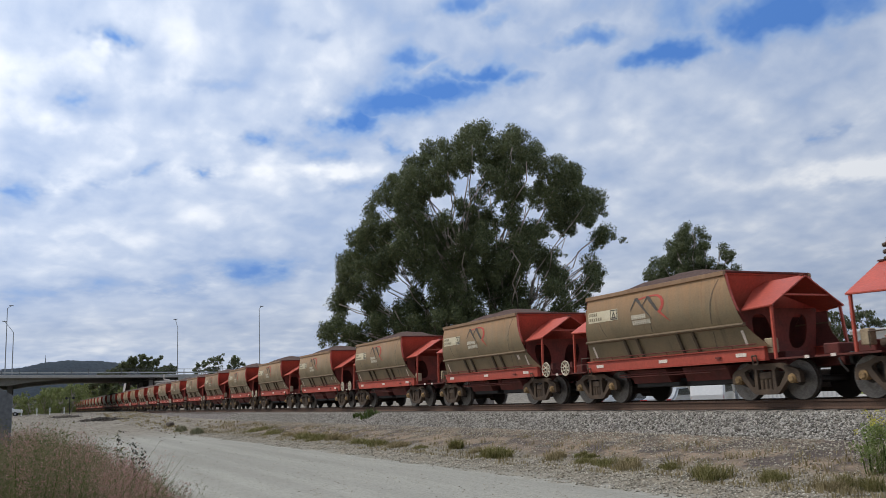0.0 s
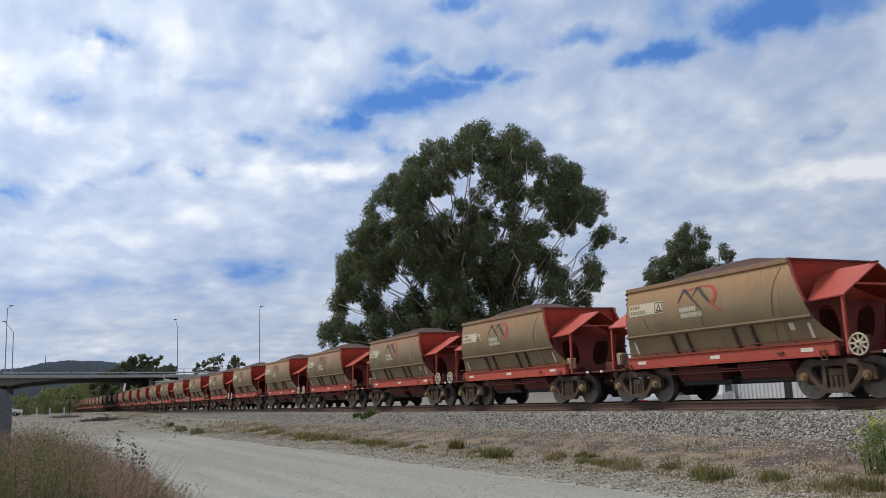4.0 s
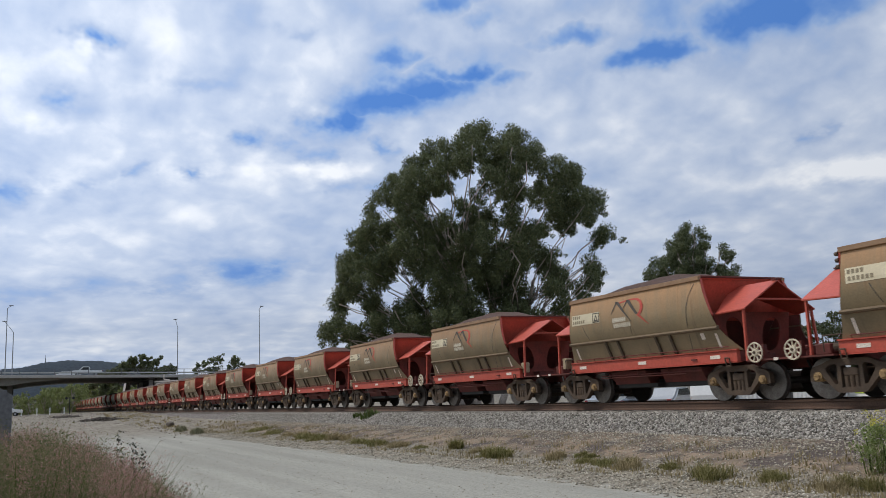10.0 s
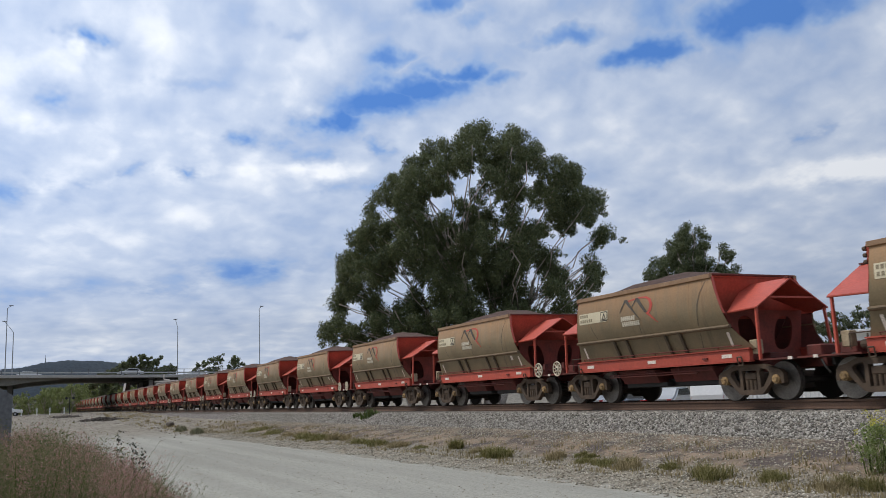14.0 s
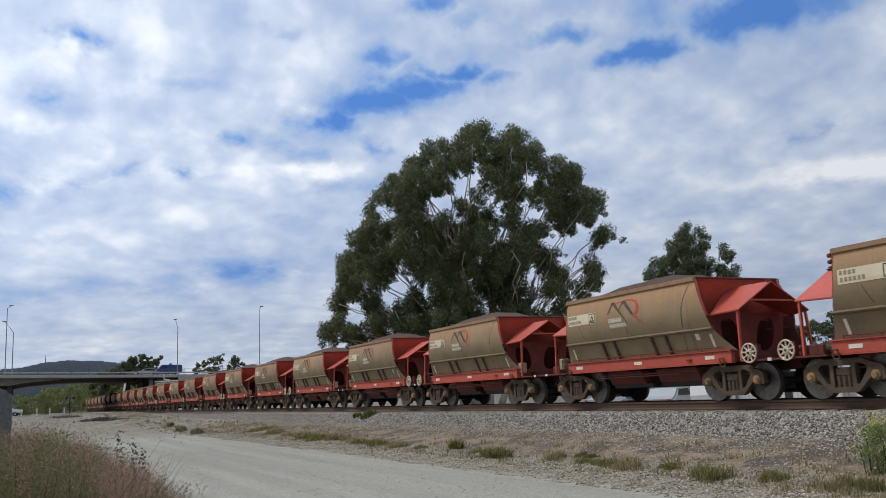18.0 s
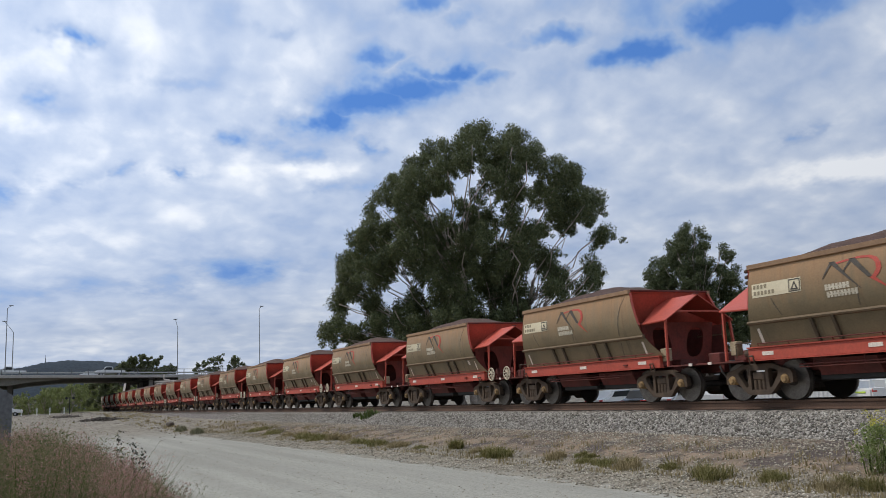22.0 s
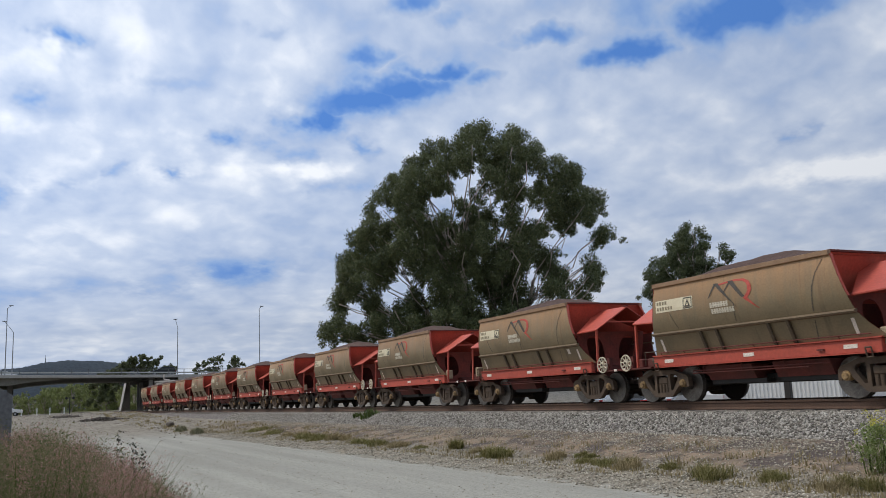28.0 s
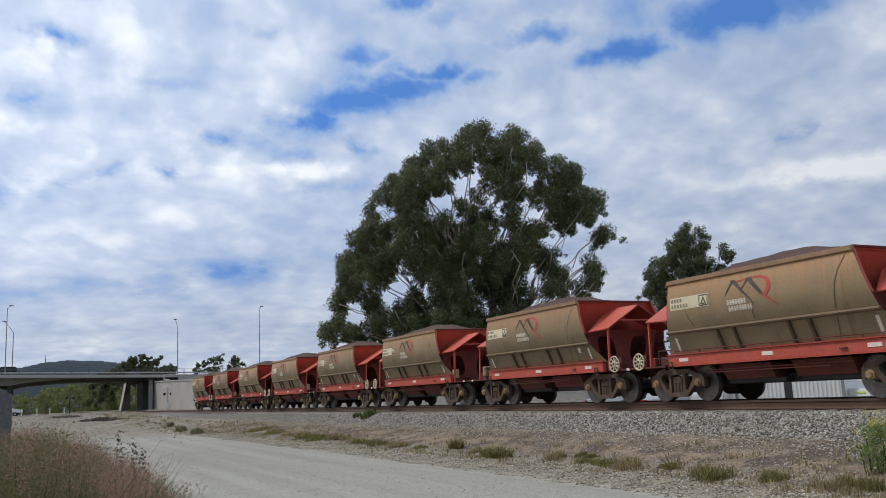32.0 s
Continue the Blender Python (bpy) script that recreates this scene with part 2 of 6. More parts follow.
def oval(cx, cz, rx, rz, n=20, square=0.8):
    out = []
    for i in range(n):
        t = 2 * math.pi * i / n
        c, s = math.cos(t), math.sin(t)
        out.append((cx + rx * math.copysign(abs(c) ** square, c), cz + rz * math.copysign(abs(s) ** square, s)))
    return out


def sheet(bm, rows, close=False):
    """A surface through rows of points."""
    vs = [[bm.verts.new(p) for p in r] for r in rows]
    for r, s in zip(vs, vs[1:]):
        for i in range(len(r) - 1):
            bm.faces.new((r[i], r[i + 1], s[i + 1], s[i]))
    return bm


def raw(name, verts, faces, material, parent=None, smooth=False):
    """A mesh from arrays: verts (n, 3), faces (m, k)."""
    verts = np.asarray(verts, dtype=np.float32)
    faces = np.asarray(faces, dtype=np.int32)
    me = bpy.data.meshes.new(name)
    k = faces.shape[1]
    me.vertices.add(len(verts))
    me.vertices.foreach_set("co", verts.ravel())
    me.loops.add(faces.size)
    me.loops.foreach_set("vertex_index", faces.ravel())
    me.polygons.add(len(faces))
    me.polygons.foreach_set("loop_start", np.arange(0, faces.size, k, dtype=np.int32))
    me.polygons.foreach_set("loop_total", np.full(len(faces), k, dtype=np.int32))
    me.update(calc_edges=True)
    me.materials.append(material)
    if smooth:
        me.polygons.foreach_set("use_smooth", [True] * len(faces))
    ob = new(name, me)
    if parent is not None:
        ob.parent = parent
    return ob


# ---------------------------------------------------------------- ground
def wobble(x, y, s=1.0, seed=0.0):
    return (np.sin(x * 0.7 * s + 1.3 + seed) * np.cos(y * 0.9 * s - 0.4 + seed) + 0.6 * np.sin(x * 1.9 * s + y * 1.3 * s + seed * 2) + 0.4 * np.cos(x * 3.7 * s - y * 2.9 * s))


def ground_z(x, y):
    """Height of the ground: road, verge, bank, formation, and the yard beyond."""
    x, y = np.asarray(x, float), np.asarray(y, float)
    d = y - TRACK_Y
    near = np.interp(y, [-400, -3, 1.0, 2.4, 9.2, 10.4, 11.6, 12.6, 14.6, 15.2], [-1.0, -1.05, -1.12, -1.25, -1.25, -1.2, -1.12, -1.0, -0.74, -0.55])
    far = np.interp(d, [-2.1, 2.1, 3.5, 5, 9, 40], [-0.55, -0.55, -0.75, -0.95, -1.2, -1.3])
    z = np.where(d < -2.1, near, far)
    # the land by the bridge lies at rail level
    k = np.clip((-x - 62) / 75, 0, 1)
    k = k * k * (3 - 2 * k)
    z = z * (1 - k) + np.where(np.abs(d) < 3.0, -0.5, 0.03) * k
    bumps = 0.018 * wobble(x, y, 1.0) + 0.01 * wobble(x, y, 3.1, 2)
    off = np.clip((np.abs(d) - 2.3) / 2, 0, 1)
    return z + bumps * np.where((y > 2.5) & (y < 9.0), 0.35, 1.3) * off


def axis_steps(lo, hi, fine_lo, fine_hi, fine, grow):
    a = list(np.arange(fine_lo, fine_hi + fine / 2, fine))
    s, v = fine, fine_hi
    while v < hi:
        s *= grow
        v += s
        a.append(min(v, hi))
    s, v = fine, fine_lo
    low = []
    while v > lo:
        s *= grow
        v -= s
        low.append(max(v, lo))
    return np.array(sorted(set(low)) + a)


def ground_material():
    m, n, l, b = node_mat("gravel_ground")
    tc = n.new("ShaderNodeTexCoord")
    sp = n.new("ShaderNodeSeparateXYZ")
    l.new(tc.outputs["Object"], sp.inputs["Vector"])

    def noise_tex(scale, detail=5):
        t = n.new("ShaderNodeTexNoise")
        t.inputs["Scale"].default_value, t.inputs["Detail"].default_value, t.inputs["Roughness"].default_value = scale, detail, 0.6
        l.new(tc.outputs["Object"], t.inputs["Vector"])
        return t.outputs["Fac"]

    def ramp(v, a, b2, lo=0.0, hi=1.0):
        r = n.new("ShaderNodeMapRange")
        r.inputs["From Min"].default_value, r.inputs["From Max"].default_value = a, b2
        r.inputs["To Min"].default_value, r.inputs["To Max"].default_value = lo, hi
        l.new(v, r.inputs["Value"])
        return r.outputs["Result"]

    def op(kind, a, c):
        o = n.new("ShaderNodeMath")
        o.operation = kind
        for i, v in enumerate((a, c)):
            if isinstance(v, (int, float)):
                o.inputs[i].default_value = v
            else:
                l.new(v, o.inputs[i])
        return o.outputs[0]

    def mix(f, a, c):
        x = n.new("ShaderNodeMix")
        x.data_type = "RGBA"
        l.new(f, x.inputs["Factor"])
        for k, v in (("A", a), ("B", c)):
            if isinstance(v, tuple):
                x.inputs[k].default_value = rgb(v)
            else:
                l.new(v, x.inputs[k])
        return x.outputs["Result"]

    big, mid, grit = noise_tex(0.35), noise_tex(1.6), noise_tex(22, 3)
    vo = n.new("ShaderNodeTexVoronoi")
    vo.inputs["Scale"].default_value = 17.0
    l.new(tc.outputs["Object"], vo.inputs["Vector"])
    wav = op("MULTIPLY", op("SUBTRACT", mid, 0.5), 1.6)
    yy = op("ADD", sp.outputs["Y"], wav)
    # wheel tracks run along the road
    tracks = n.new("ShaderNodeTexNoise")
    tracks.inputs["Scale"].default_value, tracks.inputs["Detail"].default_value = 1.0, 4
    mp = n.new("ShaderNodeMapping")
    mp.inputs["Scale"].default_value = (0.05, 1.3, 1.0)
    l.new(tc.outputs["Object"], mp.inputs["Vector"])
    l.new(mp.outputs["Vector"], tracks.inputs["Vector"])
    road = mix(ramp(tracks.outputs["Fac"], 0.35, 0.65), (0.368, 0.358, 0.310), (0.285, 0.276, 0.238))
    road = mix(ramp(grit, 0.45, 0.7), road, (0.235, 0.226, 0.193))
    gravel = mix(ramp(vo.outputs["Distance"], 0.1, 0.5), (0.44, 0.405, 0.33), (0.19, 0.17, 0.135))
    gravel = mix(ramp(mid, 0.4, 0.65), gravel, (0.265, 0.225, 0.165))
    dirt = mix(ramp(noise_tex(0.9, 6), 0.42, 0.56), (0.105, 0.085, 0.075), (0.27, 0.205, 0.145))
    dirt = mix(ramp(vo.outputs["Distance"], 0.04, 0.20), (0.36, 0.31, 0.26), dirt)
    col = mix(ramp(yy, 8.9, 9.7), road, gravel)
    col = mix(ramp(yy, 11.2, 12.0), col, dirt)
    yard = mix(ramp(big, 0.35, 0.65), (0.33, 0.295, 0.25), (0.22, 0.19, 0.15))
    col = mix(ramp(op("ADD", sp.outputs["Y"], op("MULTIPLY", big, 3.0)), 20.0, 22.0), col, yard)
    col = mix(ramp(op("ADD", sp.outputs["X"], op("MULTIPLY", big, 20.0)), -38, -58), col, mix(ramp(mid, 0.4, 0.62), (0.29, 0.26, 0.215), (0.155, 0.135, 0.10)))
    verge = mix(ramp(mid, 0.35, 0.65), (0.17, 0.14, 0.09), (0.09, 0.10, 0.04))
    col = mix(ramp(op("ADD", yy, op("MULTIPLY", big, 1.0)), -0.6, -1.6), col, verge)
    far = mix(ramp(big, 0.4, 0.6), (0.10, 0.11, 0.05), (0.17, 0.15, 0.09))
    col = mix(ramp(op("ABSOLUTE", sp.outputs["X"], 0), 210, 260), col, far)
    far_y = op("ABSOLUTE", sp.outputs["Y"], 0)
    col = mix(ramp(far_y, 120, 170), col, far)
    l.new(col, b.inputs["Base Color"])
    b.inputs["Roughness"].default_value = 0.95
    b.inputs["Specular IOR Level"].default_value = 0.15
    bp = n.new("ShaderNodeBump")
    bp.inputs["Strength"].default_value, bp.inputs["Distance"].default_value = 0.6, 0.03
    l.new(op("ADD", grit, op("MULTIPLY", vo.outputs["Distance"], ramp(yy, 8.8, 9.8))), bp.inputs["Height"])
    l.new(bp.outputs["Normal"], b.inputs["Normal"])
    return m


def build_ground():
    xs = axis_steps(-4800, 4800, -70, 12, 0.45, 1.12)
    ys = axis_steps(-4800, 4800, -4, 22, 0.3, 1.14)
    gx, gy = np.meshgrid(xs, ys, indexing="ij")
    gz = ground_z(gx, gy)
    v = np.stack([gx, gy, gz], -1).reshape(-1, 3)
    ny = len(ys)
    i, j = np.meshgrid(np.arange(len(xs) - 1), np.arange(ny - 1), indexing="ij")
    a = (i * ny + j).ravel()
    f = np.stack([a, a + ny, a + ny + 1, a + 1], -1)
    ob = raw("ground", v, f, ground_material(), smooth=True)
    tagged(ob, "pale compacted gravel road, stony verge and brown dirt bank", "ground", kind="structure")


build_ground()


def stone_field(n, rng, place, size, squash=0.7):
    """Arrays of small angular stones: octahedra with shifted corners."""
    base = np.array([(1, 0, 0), (-1, 0, 0), (0, 1, 0), (0, -1, 0), (0, 0, 1), (0, 0, -1)], float)
    tri = np.array([(0, 2, 4), (2, 1, 4), (1, 3, 4), (3, 0, 4), (2, 0, 5), (1, 2, 5), (3, 1, 5), (0, 3, 5)])
    c = place(n)
    n = len(c)
    s = rng.uniform(size[0], size[1], (n, 1, 1)) * rng.uniform(0.65, 1.25, (n, 6, 1))
    p = base[None] * s
    p += rng.normal(0, 0.22, p.shape) * s
    a = rng.uniform(0, 6.283, n)
    ca, sn = np.cos(a)[:, None], np.sin(a)[:, None]
    x, y = p[..., 0] * ca - p[..., 1] * sn, p[..., 0] * sn + p[..., 1] * ca
    p = np.stack([x, y, p[..., 2] * squash], -1) + c[:, None, :]
    f = tri[None] + (np.arange(n) * 6)[:, None, None]
    return p.reshape(-1, 3), f.reshape(-1, 3)


def ballast_z(d):
    """Height of the ballast across the track, d from the centre line."""
    return np.interp(np.abs(d), [0, 1.3, 1.75, 2.75, 3.2], [-0.29, -0.33, -0.37, -0.84, -1.04])


def build_track():
    rng = np.random.default_rng(5)
    m, n, l, b = node_mat("ballast_bed")
    tc = n.new("ShaderNodeTexCoord")
    vo = n.new("ShaderNodeTexVoronoi")
    vo.inputs["Scale"].default_value = 15.0
    cr = n.new("ShaderNodeValToRGB")
    cr.color_ramp.elements[0].color, cr.color_ramp.elements[1].color = (0.40, 0.37, 0.34, 1), (0.12, 0.105, 0.095, 1)
    cr.color_ramp.elements[1].position = 0.55
    l.new(tc.outputs["Object"], vo.inputs["Vector"])
    l.new(vo.outputs["Distance"], cr.inputs["Fac"])
    l.new(cr.outputs["Color"], b.inputs["Base Color"])
    b.inputs["Roughness"].default_value = 0.95
    bp = n.new("ShaderNodeBump")
    bp.inputs["Distance"].default_value, bp.inputs["Strength"].default_value = 0.04, 0.8
    bp.invert = True
    l.new(vo.outputs["Distance"], bp.inputs["Height"])
    l.new(bp.outputs["Normal"], b.inputs["Normal"])
    xs = np.concatenate([np.arange(-1500, -70, 10.0), np.arange(-70, 12, 0.6), np.arange(12, 400, 10.0)])
    ds = np.array([-3.2, -2.75, -2.2, -1.75, -0.9, 0, 0.9, 1.75, 2.2, 2.75, 3.2])
    gx, gd = np.meshgrid(xs, ds, indexing="ij")
    gz = ballast_z(gd) + 0.012 * wobble(gx, gd, 2.0)
    v = np.stack([gx, gd + TRACK_Y, gz], -1).reshape(-1, 3)
    nd = len(ds)
    i, j = np.meshgrid(np.arange(len(xs) - 1), np.arange(nd - 1), indexing="ij")
    a = (i * nd + j).ravel()
    tagged(raw("ballast_bed", v, np.stack([a, a + nd, a + nd + 1, a + 1], -1), m, smooth=True), "grey crushed-stone ballast shoulder under the rails", "ballast", kind="structure")

    def on_bed(k):
        x = -7 - 62 * rng.random(k) ** 1.5
        d = -rng.uniform(0.9, 3.0, k)
        return np.stack([x, d + TRACK_Y, ballast_z(d) + rng.uniform(-0.01, 0.02, k)], -1)
    v, f = stone_field(72000, rng, on_bed, (0.019, 0.043), 0.85)
    stone = island_mat("ballast_stones", [(0.085, 0.075, 0.063), (0.235, 0.215, 0.185), (0.385, 0.36, 0.315), (0.53, 0.50, 0.45)], 0.95)
    tagged(raw("ballast_stones", v, f, stone), "loose grey and white ballast stones", "ballast", kind="stuff")

    def on_verge(k):
        x = -6 - 50 * rng.random(k) ** 1.6
        y = rng.uniform(9.0, 14.6, k)
        keep = rng.random(k) < np.interp(y + 0.3 * wobble(x, y, 0.8), [9.0, 9.4, 11.0, 11.8, 12.8, 13.4], [0.3, 1.0, 0.9, 0.30, 0.35, 1.0])
        x, y = x[keep], y[keep]
        return np.stack([x, y, ground_z(x, y) + 0.004], -1)
    v, f = stone_field(60000, rng, on_verge, (0.010, 0.034))
    stone2 = island_mat("verge_stones", [(0.17, 0.145, 0.11), (0.33, 0.295, 0.235), (0.52, 0.475, 0.39)], 0.95)
    tagged(raw("verge_stones", v, f, stone2), "scattered pale stones along the road verge", "gravel", kind="stuff")

    def on_yard(k):
        x = -42 - 95 * rng.random(k)
        y = rng.uniform(-2, 13.5, k)
        keep = rng.random(k) < np.where((y > 2) & (y < 8.6) & (x > -85), 0.12, 0.9)
        x, y = x[keep], y[keep]
        return np.stack([x, y, ground_z(x, y) + 0.004], -1)
    v, f = stone_field(7000, rng, on_yard, (0.02, 0.07))
    stone3 = island_mat("yard_stones", [(0.12, 0.10, 0.08), (0.22, 0.19, 0.155), (0.34, 0.30, 0.25)], 0.95)
    tagged(raw("yard_stones", v, f, stone3), "loose stones on the rough gravel beyond the road", "gravel", kind="stuff")

    def on_road(k):
        x = -6 - 30 * rng.random(k) ** 1.5
        y = rng.uniform(2.6, 9.0, k)
        return np.stack([x, y, ground_z(x, y) + 0.001], -1)
    v, f = stone_field(3500, rng, on_road, (0.006, 0.02))
    tagged(raw("road_pebbles", v, f, stone2), "small pebbles on the compacted gravel road", "gravel", kind="stuff")

    # rails with head, web and foot
    prof = [(-0.07, -0.165), (0.07, -0.165), (0.07, -0.15), (0.012, -0.125), (0.010, -0.045), (0.036, -0.035), (0.036, -0.004), (0.03, 0.0), (-0.03, 0.0), (-0.036, -0.004), (-0.036, -0.035), (-0.010, -0.045), (-0.012, -0.125), (-0.07, -0.15)]
    for k, off in (("near", -0.7535), ("far", 0.7535)):
        bm = prism(bmesh.new(), [(TRACK_Y + off + px, pz * 1.3 - 0.04) for px, pz in prof], "x", -1500, 400)
        ob = part("rail", bm, [M["rail"], M["rail_top"]])
        for p in ob.data.polygons:
            if p.normal.z > 0.9 and p.center.z > -0.044:
                p.material_index = 1
        tagged(ob, "rusty brown steel rail with a polished running surface", "rail", "rails of the track", "structure")
    sl = None
    for i in range(170):
        x = 4 - i * 0.67
        if sl is None:
            bm = nbox(-0.11, 0.11, -1.25, 1.25, -0.30, -0.135, bevel=0.02)
            sl = part("sleeper", bm, M["sleeper"])
            ob = sl
        else:
            ob = new("sleeper", sl.data)
        ob.matrix_basis = pose(x, TRACK_Y, -0.13)
        tagged(ob, "pale concrete sleeper half buried in the ballast", "sleeper", "sleepers of the track", "structure")


build_track()

# ---------------------------------------------------------------- the train
HOP = 5.72       # length of the hopper along its top rim


def side_profile(z):
    """Half-width of the hopper at height z."""
    return float(np.interp(z, [1.05, 1.24, 1.74, 1.80, 1.99, 2.19, 2.44, 2.69, 2.94, 3.14], [1.17, 1.24, 1.44, 1.46, 1.54, 1.585, 1.59, 1.57, 1.52, 1.47]))


def hopper_end(q, z):
    """Where the side's end edge stands at height z; q: 0 the rear end, 1 the leading end."""
    if q:
        return float(np.interp(z, [1.2, 1.36, 1.54, 1.8, 2.15, 2.45, 2.7, 3.0, 3.14], [6.74, 6.56, 6.37, 6.19, 6.10, 5.99, 5.89, 5.76, HOP]))
    return float(np.interp(z, [1.2, 1.4, 1.66, 1.84, 2.15, 2.45, 3.14], [-0.44, -0.34, -0.23, -0.18, -0.06, 0.0, 0.02]))


def decal(bm, pts, side=-1, lift=0.006):
    """A flat patch on the curved side, from (x, z) corners."""
    vs = [bm.verts.new((x, side * (side_profile(z) + lift), z)) for x, z in pts]
    bm.faces.new(vs)


def strip_decal(bm, x0, x1, z0, z1, lean=0.0, n=4, side=-1, lift=0.006):
    for i in range(n):
        a, c = z0 + (z1 - z0) * i / n, z0 + (z1 - z0) * (i + 1) / n
        la, lc = lean * i / n, lean * (i + 1) / n
        decal(bm, [(x0 + la, a), (x1 + la, a), (x1 + lc, c), (x0 + lc, c)], side, lift)


def wheelset(parent, x):
    bm = bmesh.new()
    for s in (-1, 1):
        for (ya, yb, r, r2) in ((0.70, 0.737, 0.485, 0.485), (0.733, 0.83, 0.462, 0.452)):
            rod(bm, (0, s * ya, 0), (0, s * yb, 0), r, r2, n=28)
        rod(bm, (0, s * 0.822, 0), (0, s * 0.838, 0), 0.415, 0.12, n=24)
        rod(bm, (0, s * 0.81, 0), (0, s * 0.90, 0), 0.14, 0.12, n=16)
    rod(bm, (0, -0.95, 0), (0, 0.95, 0), 0.085, n=12)
    ob = part("wheelset", bm, [M["wheel"], M["tread"]], parent, "dark steel wheels on an axle")
    for p in ob.data.polygons:
        if 0.72 < abs(p.center.y) < 0.829 and abs(p.normal.y) < 0.5 or abs(abs(p.center.y) - 0.83) < 0.001 and abs(p.normal.y) > 0.9:
            p.material_index = 1
    ob.matrix_basis = pose(x, 0, 0.418)
    return ob


def bogie(parent, xc):
    b = new("bogie")
    b.parent = parent
    b.matrix_basis = pose(xc, 0, 0)
    tagged(b, "three-piece freight bogie of dusty brown steel")
    for s in (-1, 1):
        y0, y1 = s * 0.96, s * 1.10
        # cast side frame: top chord, jaws round the axle boxes, two windows and the spring opening
        half = [(0.47, 0.83), (0.75, 0.72), (0.94, 0.68), (1.03, 0.60), (1.04, 0.37), (0.95, 0.36), (0.93, 0.50), (0.71, 0.50), (0.68, 0.42), (0.38, 0.13), (0.28, 0.10)]
        outline = half + [(-x, z) for x, z in reversed(half)]
        win = [(0.32, 0.67), (0.38, 0.73), (0.55, 0.69), (0.62, 0.63), (0.60, 0.55), (0.41, 0.29), (0.33, 0.28)]
        bm = cutout(bmesh.new(), outline, [win, [(-x, z) for x, z in win], [(-0.23, 0.68), (0.23, 0.68), (0.23, 0.21), (-0.23, 0.21)]], "y", y0, y1)
        part("side_frame", bm, M["bogie"], b)
        bm = bmesh.new()
        for q in (-0.13, 0, 0.13):
            rod(bm, (q, s * 1.03, 0.20), (q, s * 1.03, 0.46), 0.058, n=10)
        box(bm, -0.21, 0.21, s * 0.97, s * 1.09, 0.19, 0.225)
        part("spring_nest", bm, M["bogie"], b)
        for q in (-0.82, 0.82):
            bm = bmesh.new()
            rod(bm, (q, s * 0.95, 0.46), (q, s * 1.13, 0.46), 0.11, n=14)
            rod(bm, (q, s * 1.13, 0.46), (q, s * 1.17, 0.46), 0.085, 0.07, n=14)
            for a in range(3):
                t = a * 2.094 + 0.5
                rod(bm, (q + 0.05 * math.cos(t), s * 1.17, 0.46 + 0.05 * math.sin(t)), (q + 0.05 * math.cos(t), s * 1.185, 0.46 + 0.05 * math.sin(t)), 0.016, n=6)
            part("axle_box", bm, M["cap"], b, "ochre roller-bearing end cap")
    bm = nbox(-0.20, 0.20, -1.08, 1.08, 0.45, 0.64, bevel=0.03)
    box(bm, -0.26, 0.26, -0.94, 0.94, 0.20, 0.45, bevel=0.02)
    part("bolster", bm, M["bogie"], b)
    for q in (-0.82, 0.82):
        wheelset(b, q)
    return b


def canopy(parent, xa, xe, xb):
    """Gabled red steel roof over an end platform: its ridge from xa, its eaves from the hopper's end xe, both to xb."""
    t = 0.035
    w, we, ze, zr = 1.20, 1.38, 2.215, 2.92
    for s in (-1, 1):
        bm = bmesh.new()
        top = [(xa, 0, zr), (xb, 0, zr), (xb, s * w, ze), (xe, s * we, ze - 0.06)]
        up = [bm.verts.new(p) for p in top]
        dn = [bm.verts.new((x, y, z - t)) for x, y, z in top]
        bm.faces.new(up)
        bm.faces.new(dn[::-1])
        for i in range(4):
            k = (i + 1) % 4
            bm.faces.new((up[k], up[i], dn[i], dn[k]))
        rod(bm, (xe, s * we, ze - 0.085), (xb, s * w, ze - 0.03), 0.028, n=6)
        bmesh.ops.recalc_face_normals(bm, faces=bm.faces)
        part("canopy_roof", bm, M["red"], parent, "bright red sloping canopy sheet")
    q = 0.03 if xb > xa else -0.03
    bm = nbox(min(xb - q, xb - 2 * q), max(xb - q, xb - 2 * q), -w + 0.40, w - 0.40, ze + 0.20, ze + 0.245)
    part("tie_bar", bm, M["red"], parent)
    bm = nbox(min(xb, xb - 5 * q), max(xb, xb - 5 * q), -0.05, 0.05, zr, zr + 0.035)
    part("ridge_cap", bm, M["red_dark"], parent)


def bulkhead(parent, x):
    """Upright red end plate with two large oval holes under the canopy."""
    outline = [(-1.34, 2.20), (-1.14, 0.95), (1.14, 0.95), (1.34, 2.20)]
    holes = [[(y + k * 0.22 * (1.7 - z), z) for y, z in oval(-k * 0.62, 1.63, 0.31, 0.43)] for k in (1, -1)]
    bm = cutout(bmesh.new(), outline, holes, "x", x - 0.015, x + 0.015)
    part("end_bulkhead", bm, M["red_grime_shade"], parent, "grimy, shade-darkened red end plate with two oval holes")


def hopper_mesh(side):
    bm = bmesh.new()
    zs = [1.20, 1.3, 1.4, 1.55, 1.74]
    zu = [1.82, 1.95, 2.1, 2.25, 2.4, 2.55, 2.7, 2.85, 3.0, 3.12]
    xs = 13
    for zz in (zs, zu):
        rows = []
        for z in zz:
            a, c = hopper_end(0, z), hopper_end(1, z)
            rows.append([(a + (c - a) * i / (xs - 1), side * side_profile(z), z) for i in range(xs)])
        sheet(bm, rows)
    bmesh.ops.recalc_face_normals(bm, faces=bm.faces)
    return bm


